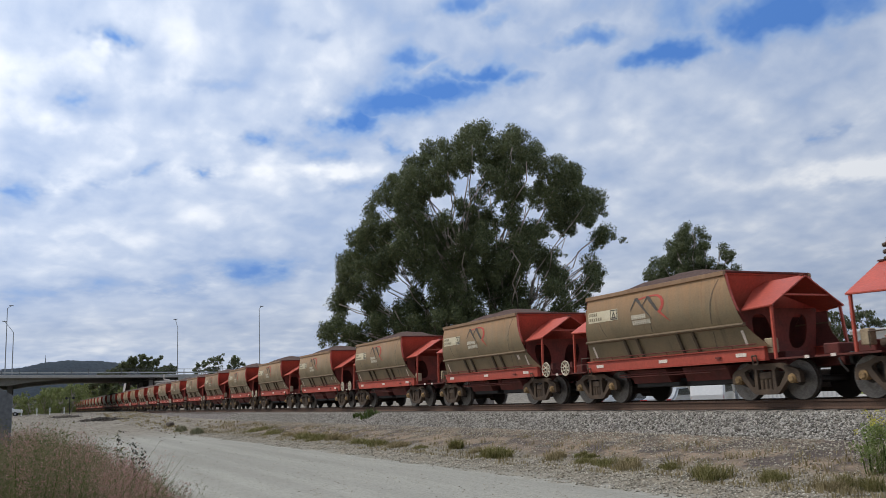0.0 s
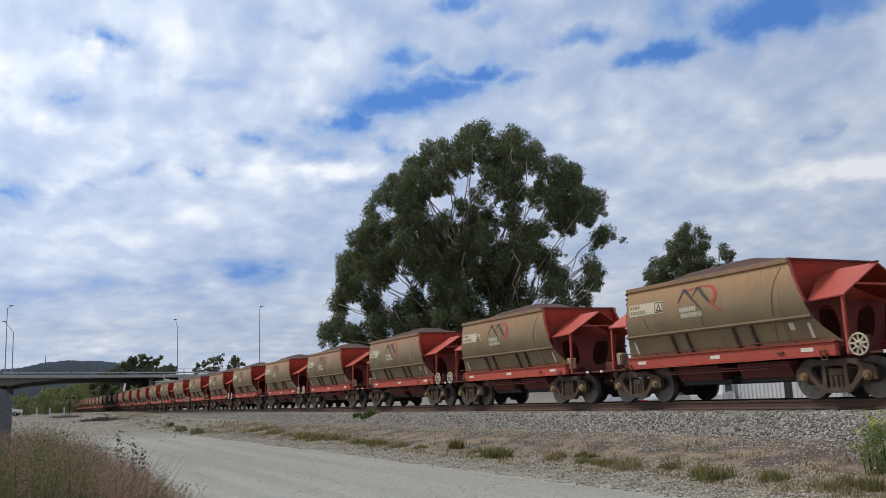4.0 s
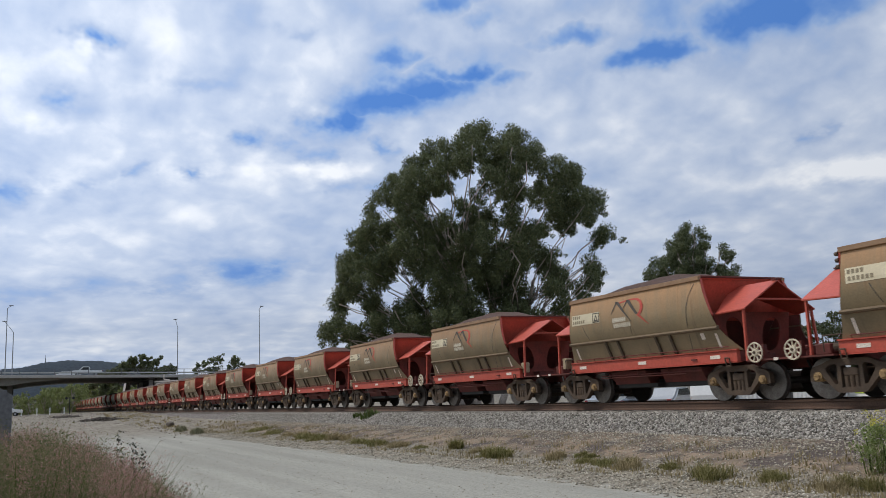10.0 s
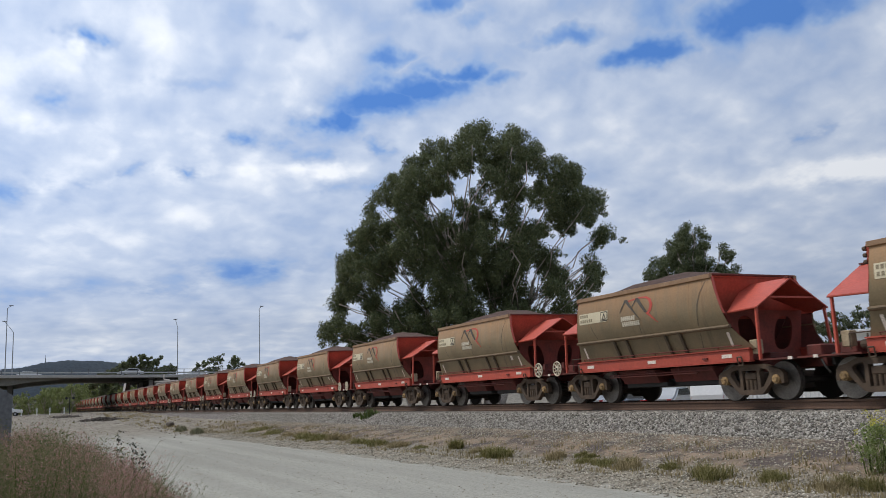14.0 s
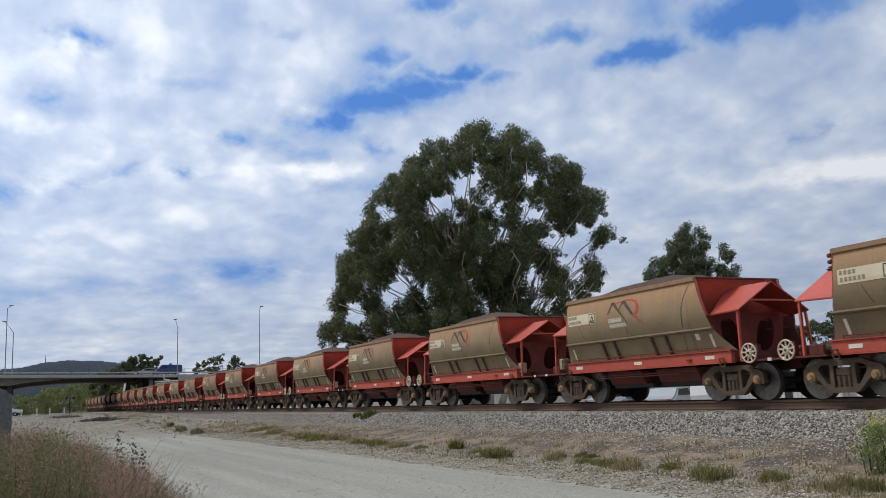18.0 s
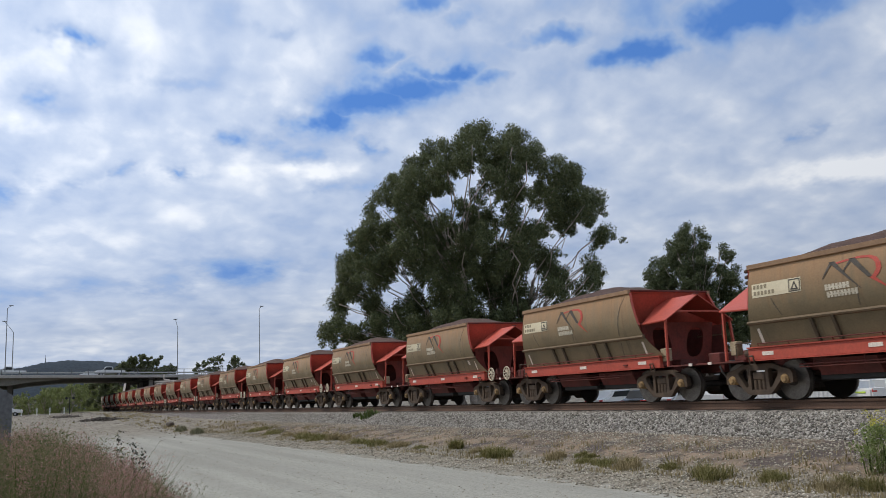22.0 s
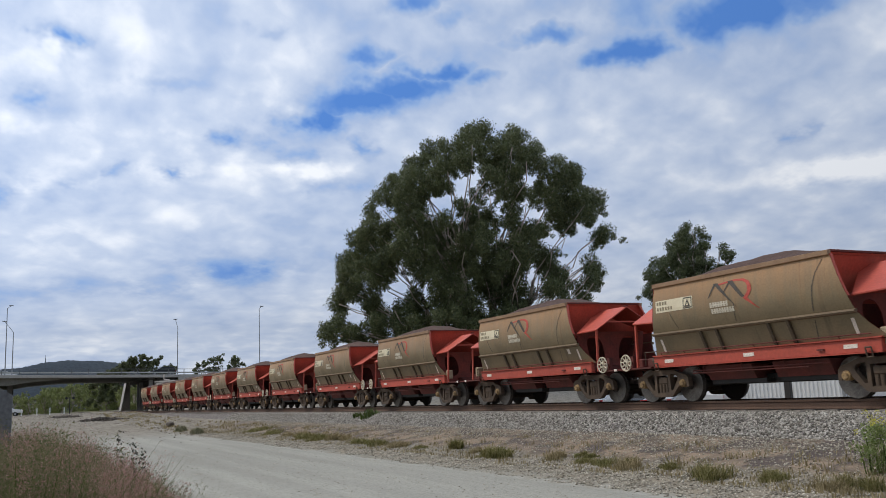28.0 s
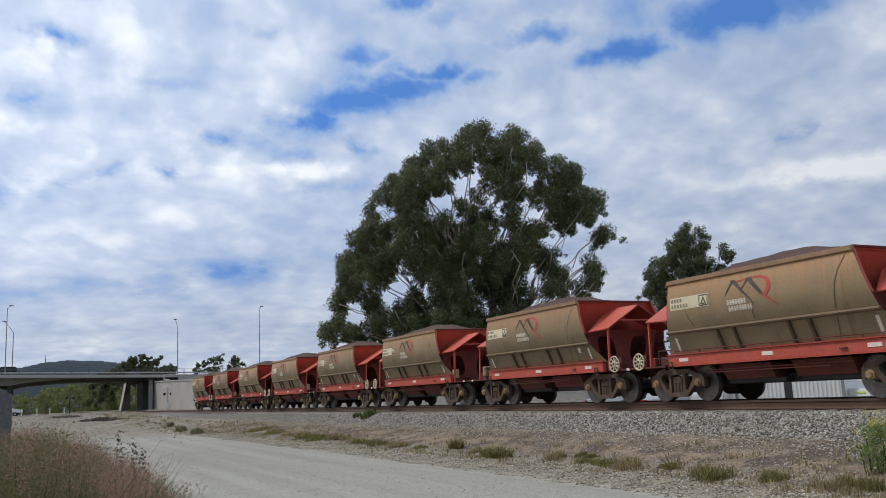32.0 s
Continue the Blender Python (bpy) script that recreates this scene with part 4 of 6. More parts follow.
def gum_tree(name, label, at, clumps, seed, trunks, per, size, leaf, depth=0.55, group="", sub=5, bark=None, holes=(), mesh_step=0):
    """A gum: forked pale trunk, limbs to every clump, hanging leaves. Clumps are (across, height, radius) seen from the road."""
    rng, pr = np.random.default_rng(seed), random.Random(seed)
    base = Vector((at[0], at[1], float(ground_z(at[0], at[1]))))
    flat = Vector((at[0], at[1], 0)).normalized()
    across = Vector((flat.y, -flat.x, 0))
    wide = max(abs(c[0]) for c in clumps)
    top = max(c[1] for c in clumps)
    low = min(c[1] for c in clumps)
    t = thing(name, label, "tree", Matrix.Translation(base), group)
    cs, rs = [], []
    limbs = bmesh.new()
    heads = []
    for i, (tu, tz, rad) in enumerate(trunks):
        foot = across * (tu * 0.25)
        head = across * tu + Vector((0, 0, tz)) + flat * pr.uniform(-1, 1)
        limb(limbs, foot - Vector((0, 0, 0.3)), head, rad, rad * 0.42, pr, 0.03, 5, 10)
        heads.append((foot, head, rad))
    for u, z, r in clumps:
        h = (z - low) / max(0.1, top - low)
        room = wide * depth * math.sqrt(max(0.05, 1 - (u / (wide * 1.1)) ** 2)) * (0.75 + 0.4 * math.sin(math.pi * min(1, h + 0.1)))
        for side in (-1, 1):
            dd = side * pr.uniform(0.12, 1.0) * room
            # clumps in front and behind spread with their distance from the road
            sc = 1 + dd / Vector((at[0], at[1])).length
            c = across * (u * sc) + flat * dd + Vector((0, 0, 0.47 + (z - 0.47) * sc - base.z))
            for s in range(0 if mesh_step else sub):
                q = c + Vector((pr.gauss(0, 1), pr.gauss(0, 1), pr.gauss(0, 0.8))) * r * 0.46
                cs.append(q[:])
                rs.append(r * pr.uniform(0.28, 0.5))
            foot, head, rad = min(heads, key=lambda k: (k[1] - c).length)
            k = min(0.97, max(0.2, (c.z - 2.5) / max(1, head.z) * 0.75))
            a = foot.lerp(head, k)
            limb(limbs, a, c, rad * 0.27 * (1.1 - 0.5 * k), 0.028, pr, 0.06, 5, 6)
    # close foliage: rounded lumps through the clumps, each at its own depth, but for the gaps in the crown
    dist = Vector((at[0], at[1])).length
    u = -wide - 1
    while mesh_step and u < wide + 1:
        z = low - 1.6
        while z < top + 2:
            for s in range(sub):
                qu, qz, qr = u + pr.uniform(-0.5, 0.5) * mesh_step, z + pr.uniform(-0.5, 0.5) * mesh_step, mesh_step * pr.uniform(0.45, 0.9)
                if not any(math.hypot(qu - cu, qz - cz) < cr * 0.99 - qr * 0.36 for cu, cz, cr in clumps):
                    continue
                if any(math.hypot(qu - hu, (qz - hz) * 0.85) < hr + qr * 0.64 for hu, hz, hr in holes):
                    continue
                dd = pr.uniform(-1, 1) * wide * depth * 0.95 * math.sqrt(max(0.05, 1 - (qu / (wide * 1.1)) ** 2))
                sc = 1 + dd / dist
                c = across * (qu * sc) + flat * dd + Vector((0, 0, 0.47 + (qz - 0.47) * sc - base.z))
                cs.append(c[:])
                rs.append(qr)
                # trailing sprays below the lump
                for k in range(2):
                    cs.append((c + Vector((pr.gauss(0, 0.5), pr.gauss(0, 0.5), -pr.uniform(0.5, 1.0))) * qr)[:])
                    rs.append(qr * 0.42)
            z += mesh_step
        u += mesh_step
    part("trunk", limbs, bark or M["bark"], t, "pale smooth forked trunk and limbs", smooth=True)
    v, f = leaf_cards(rng, cs, rs, per, size, 0.9, 1.0, slim=0.9, outward=0.7)
    ob = raw("crown", v, f, leaf, t)
    tagged(ob, "dense dark grey-green hanging leaves")
    return t


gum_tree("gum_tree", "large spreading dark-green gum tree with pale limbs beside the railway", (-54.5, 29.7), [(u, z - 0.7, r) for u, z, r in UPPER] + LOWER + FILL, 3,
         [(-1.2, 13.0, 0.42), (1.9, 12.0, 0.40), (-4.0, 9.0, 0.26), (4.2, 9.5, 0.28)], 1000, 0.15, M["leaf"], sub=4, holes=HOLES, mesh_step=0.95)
SECOND = [(0.3, 15.7, 0.95), (-0.5, 14.9, 0.9), (-1.4, 14.2, 1.0), (1.3, 14.4, 1.0), (-2.8, 12.6, 1.1), (-3.9, 11.3, 1.0), (-4.2, 10.0, 0.9), (2.8, 13.4, 0.8), (3.8, 12.8, 0.7), (4.2, 11.4, 0.6), (0.1, 13.2, 1.2), (-1.4, 12.2, 1.3), (-2.4, 10.6, 1.3), (0.2, 10.4, 1.3), (2.8, 11.0, 1.1), (1.4, 12.2, 1.0), (-0.3, 9.0, 1.4), (-2.8, 8.8, 1.2), (2.4, 9.2, 1.2), (0.8, 7.2, 1.4), (3.6, 7.6, 1.2), (-1.8, 6.8, 1.4), (0.2, 5.4, 1.5), (2.6, 5.8, 1.4), (-3.2, 7.0, 1.1), (-1.6, 4.6, 1.3), (1.6, 4.2, 1.3), (3.7, 10.0, 1.0), (4.6, 8.6, 1.1), (5.3, 7.2, 1.1), (5.8, 6.0, 1.0), (4.2, 5.6, 1.3)]
gum_tree("gum_tree", "smaller dense dark-green gum tree behind the yard", (-66.0, 61.3), [(u, z, r * 1.12) for u, z, r in SECOND], 8, [(0.2, 12, 0.3), (1.6, 10, 0.22)], 1000, 0.17, M["leaf"], sub=3, mesh_step=0.95)


def far_tree(at, height, width, seed, leaf, label, trunk=0.35, per=34, size=0.75, flat_top=False):
    """A distant tree with a random crown."""
    pr = random.Random(seed)
    cl = []
    k = 16 if not flat_top else 10
    for i in range(k):
        a = pr.uniform(-1, 1)
        h = pr.uniform(0.72, 1.0) if flat_top else pr.uniform(trunk, 1.0)
        room = math.sqrt(max(0.1, 1 - ((h - 0.6) / 0.45) ** 2)) if not flat_top else 1.0
        cl.append((a * width / 2 * room, height * h * 0.93, pr.uniform(0.10, 0.17) * min(height, width) * (1.15 if flat_top else 1.35)))
    cl.append((0, height * 0.93, 0.09 * height))
    g = float(ground_z(at[0], at[1]))
    cl = [(u, z + g, r) for u, z, r in cl]
    return gum_tree("tree", label, at, cl, seed, [(width * 0.08, height * 0.6, 0.02 * height + 0.08)], per, size, leaf, 0.5, "distant trees", 4)


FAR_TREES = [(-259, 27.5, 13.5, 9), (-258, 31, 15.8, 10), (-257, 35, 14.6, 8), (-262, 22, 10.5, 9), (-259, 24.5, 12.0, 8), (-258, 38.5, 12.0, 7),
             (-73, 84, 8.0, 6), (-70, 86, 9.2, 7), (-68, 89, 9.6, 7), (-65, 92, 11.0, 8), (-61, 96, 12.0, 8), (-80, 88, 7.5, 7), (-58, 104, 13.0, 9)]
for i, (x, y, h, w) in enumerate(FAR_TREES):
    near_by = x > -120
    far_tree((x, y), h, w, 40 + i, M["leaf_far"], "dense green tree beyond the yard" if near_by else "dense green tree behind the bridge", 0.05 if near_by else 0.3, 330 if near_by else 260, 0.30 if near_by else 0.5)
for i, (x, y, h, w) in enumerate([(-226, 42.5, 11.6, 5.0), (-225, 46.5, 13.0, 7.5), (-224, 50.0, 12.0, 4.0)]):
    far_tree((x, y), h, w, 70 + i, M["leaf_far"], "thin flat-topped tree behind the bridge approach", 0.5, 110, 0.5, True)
for i in range(16):
    pr = random.Random(200 + i)
    x = -214 - i * 15
    far_tree((x, 23.5 + pr.uniform(0, 3)), 5.6 + (-x - 214) * 0.030 + pr.uniform(-0.6, 0.8), pr.uniform(5, 7), 100 + i, M["scrub"], "bushy green tree growing beside the railway", -0.05, 150, 0.34 + i * 0.02)
for i in range(6):
    pr = random.Random(400 + i)
    far_tree((-330 - i * 22, 9.5 + pr.uniform(0, 3.5)), 8.5 + i * 0.6, 7, 170 + i, M["scrub"], "bushy green tree growing beyond the bridge", -0.05, 50, 0.7)
for x, y, h, w in ((-262, 12.6, 7.6, 6.0), (-276, 13.4, 8.6, 6.5), (-270, 9.6, 7.2, 6.0)):
    far_tree((x, y), h, w, 190 - x, M["scrub"], "bushy green tree growing beyond the bridge", -0.05, 150, 0.36)
for i in range(18):
    pr = random.Random(300 + i)
    x = -226 - (i % 3) * 30 - pr.uniform(0, 8)
    far_tree((x, -9 + i * 1.2), 3.7 + (-x - 226) * 0.025 + pr.uniform(0, 1.4), pr.uniform(4, 6), 140 + i, M["scrub"], "bushy green tree growing beyond the bridge", -0.05, 150, 0.34)


# ---------------------------------------------------------------- grass and weeds
def blades(rng, n, centre, spread, height, width, lean=0.35):
    """Arrays of grass blades as bent, tapering strips."""
    a = rng.uniform(0, 6.283, n)
    r = np.sqrt(rng.random(n))
    x, y = centre[0] + np.cos(a) * r * spread[0], centre[1] + np.sin(a) * r * spread[1]
    z = ground_z(x, y) - 0.02
    h = height * rng.uniform(0.45, 1.1, n) * (1 - 0.35 * r * r)
    b = rng.uniform(0, 6.283, n)
    out = lean * h * rng.uniform(0.2, 1.2, n)
    dx, dy = np.cos(b) * out, np.sin(b) * out
    w = width * rng.uniform(0.6, 1.3, n)
    px, py = -np.sin(b + rng.uniform(-1.5, 1.5, n)) * w, np.cos(b) * w
    p0 = np.stack([x, y, z], -1)
    p1 = p0 + np.stack([dx * 0.35, dy * 0.35, h * 0.6], -1)
    p2 = p0 + np.stack([dx, dy, h], -1)
    s = np.stack([px, py, np.zeros(n)], -1)
    v = np.stack([p0 - s, p0 + s, p1 + s * 0.8, p1 - s * 0.8, p2], 1)
    k = np.arange(n)[:, None] * 5
    quads = np.concatenate([k + 0, k + 1, k + 2, k + 3], 1)
    tips = np.concatenate([k + 3, k + 2, k + 4, k + 4], 1)
    return v.reshape(-1, 3), quads, tips, p2


def blade_object(name, rng, n, centre, spread, height, width, mat, lean=0.35, parent=None):
    v, q, t, tips = blades(rng, n, centre, spread, height, width, lean)
    f = np.concatenate([np.concatenate([q[:, :3], q[:, [0, 2, 3]]]), t[:, :3]])
    return raw(name, v, f, mat, parent), tips


M["grass"] = island_mat("verge_grass", [(0.10, 0.105, 0.035), (0.17, 0.165, 0.055), (0.25, 0.225, 0.085), (0.37, 0.31, 0.16)], 0.8, 0.3)
M["straw"] = island_mat("dry_straw", [(0.20, 0.16, 0.08), (0.32, 0.26, 0.14), (0.42, 0.35, 0.21)], 0.85, 0.25)
M["weed"] = island_mat("green_weed", [(0.05, 0.075, 0.02), (0.10, 0.14, 0.04), (0.17, 0.21, 0.075)], 0.7, 0.3)
M["pink"] = island_mat("pink_seed_heads", [(0.28, 0.145, 0.12), (0.38, 0.21, 0.18), (0.47, 0.285, 0.25), (0.41, 0.32, 0.24)], 0.9, 0.45)
M["grass_low"] = island_mat("rank_green_grass", [(0.05, 0.066, 0.02), (0.085, 0.11, 0.03), (0.14, 0.155, 0.055), (0.22, 0.185, 0.10)], 0.8, 0.3)
M["dusty_weed"] = island_mat("dusty_grey_weed", [(0.15, 0.155, 0.09), (0.23, 0.225, 0.14), (0.33, 0.30, 0.20)], 0.85, 0.25)
M["stalk"] = island_mat("dead_dark_stalks", [(0.05, 0.05, 0.04), (0.10, 0.10, 0.075)], 0.9, 0.1)
M["weed_light"] = island_mat("light_green_weed", [(0.13, 0.17, 0.05), (0.21, 0.27, 0.09), (0.30, 0.35, 0.14)], 0.7, 0.4)
M["leafy"] = island_mat("leafy_green_weed", [(0.075, 0.09, 0.03), (0.12, 0.135, 0.05), (0.18, 0.175, 0.08), (0.26, 0.19, 0.13)], 0.8, 0.4)
M["yellow"] = island_mat("yellow_flowers", [(0.50, 0.46, 0.06), (0.62, 0.58, 0.12)], 0.8, 0.3)

# place along and across the verge, spread, height
TUFTS = [(-11.55, 10.75, 0.50, 0.46), (-10.5, 10.95, 0.45, 0.36), (-9.15, 10.85, 0.45, 0.34), (-8.75, 11.05, 0.45, 0.42), (-13.05, 11.0, 0.34, 0.28), (-14.05, 10.95, 0.42, 0.36), (-14.9, 11.0, 0.42, 0.30), (-15.75, 11.05, 0.36, 0.26),
         (-17.3, 11.25, 0.32, 0.34), (-19.2, 10.95, 0.50, 0.46), (-20.0, 11.0, 0.45, 0.30), (-20.9, 11.1, 0.35, 0.24), (-22.6, 11.4, 0.30, 0.50), (-24.2, 11.0, 0.45, 0.24), (-26.3, 11.1, 0.6, 0.30)]
TUFTS_FAR = [(-27.8, 11.0, 0.6, 0.42), (-29.6, 11.0, 0.7, 0.36), (-32.6, 11.1, 0.8, 0.50), (-34.4, 11.1, 0.8, 0.45), (-36.4, 11.2, 0.9, 0.50), (-38.8, 11.3, 0.9, 0.4), (-43.0, 11.5, 1.0, 0.45), (-47.5, 11.7, 1.0, 0.4), (-12.3, 11.2, 0.4, 0.2), (-16.5, 11.6, 0.3, 0.2)]


def build_verge_plants():
    rng = np.random.default_rng(21)
    for i, (x, y, w, h) in enumerate(TUFTS + TUFTS_FAR):
        dry = i % 3 == 2
        vs, fs, off = [], [], 0
        for k in range(8):
            px, py = x + rng.normal(0, w * 0.42), y + rng.normal(0, w * 0.3)
            v, q, t, _ = blades(rng, 150, (px, py), (w * 0.36, w * 0.3), h * rng.uniform(0.35, 0.85), 0.004 if x > -16 else 0.009, 0.95)
            fs.append(np.concatenate([q[:, :3], q[:, [0, 2, 3]], t[:, :3]]) + off)
            vs.append(v)
            off += len(v)
        ob = raw("grass_tuft", np.concatenate(vs), np.concatenate(fs), M["straw"] if dry else M["grass"])
        tagged(ob, "tuft of dry straw-coloured grass on the stony verge" if dry else "tuft of olive-green grass on the stony verge", "grass", "grass tufts along the verge")
    vs, fs, off = [], [], 0
    for k in range(900):
        x, y = -7 - 55 * rng.random() ** 1.5, 10.3 + 3.2 * rng.random() ** 1.6
        v, q, t, _ = blades(rng, 14, (x, y), (0.22, 0.16), rng.uniform(0.06, 0.2), 0.010)
        f = np.concatenate([q[:, :3], q[:, [0, 2, 3]], t[:, :3]])
        vs.append(v)
        fs.append(f + off)
        off += len(v)
    for k in range(260):
        x, y = -48 - 75 * rng.random(), rng.uniform(9.0, 13.6)
        v, q, t, _ = blades(rng, 12, (x, y), (0.5, 0.3), rng.uniform(0.08, 0.3), 0.025)
        vs.append(v)
        fs.append(np.concatenate([q[:, :3], q[:, [0, 2, 3]], t[:, :3]]) + off)
        off += len(v)
    tagged(raw("dry_grass", np.concatenate(vs), np.concatenate(fs), M["straw"]), "sparse dry grass on the dirt bank", "grass", kind="stuff")
    # dark green weeds on the ballast and by the road
    for (x, y, w, h, nm) in ((-39.2, 15.2, 0.75, 0.55, "dark green weed growing in the ballast"), (-40.6, 15.1, 0.35, 0.35, "dark green weed growing in the ballast"), (-60.0, 9.7, 0.6, 0.5, "grey-green weed clump beside the track"), (-54.0, 9.7, 0.6, 0.45, "grey-green weed clump beside the track")):
        ob, _ = blade_object("weed", rng, 260, (x, y), (w, w * 0.6), h, 0.03, M["weed"] if x > -50 else M["dusty_weed"], 0.7)
        tagged(ob, nm, "weed", "weeds beside the track")
    # tall flowering weed
    t = thing("flowering_weed", "tall green weed with small yellow flowers on the verge", "weed")
    stem, _ = blade_object("stem", rng, 26, (-9.35, 12.15), (0.26, 0.2), 0.9, 0.012, M["weed"], 0.2, t)
    cs = [(-9.3 + rng.normal(0, 0.2), 12.1 + rng.normal(0, 0.15), -1.05 + rng.uniform(0.05, 0.72)) for _ in range(40)]
    v, f = leaf_cards(rng, cs, [0.13] * 40, 4200, 0.04)
    raw("leaves", v, f, M["weed_light"], t)
    cs = [(-9.3 + rng.normal(0, 0.22), 12.1 + rng.normal(0, 0.15), -1.05 + rng.uniform(0.6, 0.95)) for _ in range(22)]
    v, f = leaf_cards(rng, cs, [0.06] * 22, 9000, 0.022)
    tagged(raw("flowers", v, f, M["yellow"], t), "small yellow flowers")


build_verge_plants()


def build_red_grass():
    """The bank of pink-headed grass beside the camera."""
    rng = np.random.default_rng(33)
    top_y = [-1.6, -0.15, -0.05, 0.10, 0.22, 0.32, 0.45, 0.60, 0.70, 0.85, 0.98, 1.08, 1.2, 1.3, 1.5]
    top_z = [0.30, 0.28, 0.32, 0.32, 0.29, 0.24, 0.20, 0.18, 0.06, 0.0, -0.08, -0.22, -0.30, -0.48, -0.95]
    vs, fs, off = [], [], 0
    plumes, radii, pink = [], [], []
    for k in range(2600):
        x = rng.uniform(-12.5, -4.3)
        y = (-0.75 + 2.1 * rng.random()) * -x / 8.3
        yy = y * 8.3 / -x
        g = float(ground_z(x, y))
        h = 0.47 + (np.interp(yy, top_y, top_z) - 0.47) * -x / 8.3 - g
        if h < 0.1:
            continue
        v, q, t, tips = blades(rng, 36, (x, y), (0.2, 0.18), float(h) * rng.uniform(0.75, 1.0), 0.006, 0.5)
        f = np.concatenate([q[:, :3], q[:, [0, 2, 3]], t[:, :3]])
        vs.append(v)
        fs.append(f + off)
        off += len(v)
        # feathery plumes stand in the upper part of each clump
        full = math.sin(x * 2.1 + y * 3.7) + math.sin(y * 5.3 - x * 1.3)
        for m in range(3):
            u = 1 - 0.45 * rng.random() ** 1.5
            plumes.append((x + rng.normal(0, 0.12), y + rng.normal(0, 0.10), g + h * u * rng.uniform(0.9, 1.03) - 0.06))
            radii.append(rng.uniform(0.03, 0.062))
            pink.append(rng.random() < ((0.06 if u < 0.8 else 0.26 if x > -7.0 else 0.72) if yy < 0.62 else (0.85 if u > 0.78 else 0.42) if full > -0.9 else 0.30))
    tagged(raw("rank_grass", np.concatenate(vs), np.concatenate(fs), M["grass_low"]), "rank green roadside grass", "grass", kind="stuff")
    plumes, radii, pink = np.array(plumes), np.array(radii), np.array(pink)
    v, f = leaf_cards(rng, plumes[pink], radii[pink] * 1.1, 1, 0.012, 2.3, 0.8, least=66, slim=0.6)
    tagged(raw("pink_grass_heads", v, f, M["pink"]), "fluffy pink-brown seed heads of tall grass", "grass", kind="stuff")
    v, f = leaf_cards(rng, plumes[~pink], radii[~pink] * 1.4, 1, 0.014, 2.0, 0.3, least=66, slim=0.55)
    tagged(raw("leafy_weeds", v, f, M["leafy"]), "low leafy green weeds among the grass", "weed", kind="stuff")
    for (y, x, h) in ((0.74, -8.0, 1.32), (0.97, -8.0, 1.30), (1.0, -7.9, 1.12), (0.80, -7.8, 1.15)):
        t = thing("dead_stalk", "dark dead weed stalk among the pink grass", "weed", group="dead stalks")
        ob, tips = blade_object("stems", rng, 14, (x, y), (0.07, 0.07), h, 0.009, M["stalk"], 0.12, t)
        heads = np.concatenate([tips - np.array([0, 0, 0.055 * k]) for k in range(4)])
        v, f = leaf_cards(rng, heads, [0.034] * len(heads), 9000, 0.026, 1.8, slim=1.3)
        raw("seed_heads", v, f, M["stalk"], t)


build_red_grass()


def build_debris():
    rng = np.random.default_rng(9)
    for (x, y, w, d, h, lab) in ((-98, 7.8, 3.0, 2.6, 0.30, "low heap of dark broken soil and rubble"), (-115, 5.0, 4.0, 1.8, 0.14, "low heap of dark broken soil and rubble")):
        def heap(k):
            px, py = rng.normal(0, w * 0.4, k), rng.normal(0, d * 0.4, k)
            e = np.exp(-(px / w) ** 2 * 2 - (py / d) ** 2 * 2)
            return np.stack([x + px, y + py, ground_z(x + px, y + py) + rng.random(k) * h * e], -1)
        v, f = stone_field(700, rng, heap, (0.04, 0.15))
        tagged(raw("rubble_pile", v, f, M["rubble"]), lab, "rubble", "rubble heaps")


M["rubble"] = island_mat("dark_rubble", [(0.035, 0.03, 0.026), (0.075, 0.062, 0.052), (0.13, 0.11, 0.09)], 0.95)
build_debris()

# ---------------------------------------------------------------- bridge and distance
BX0, BX1 = -165.0, -197.0


def grade(bm):
    """The bridge road falls towards +y."""
    for v in bm.verts:
        if v.co.z > 3.5:
            v.co.z -= 0.027 * v.co.y
    return bm


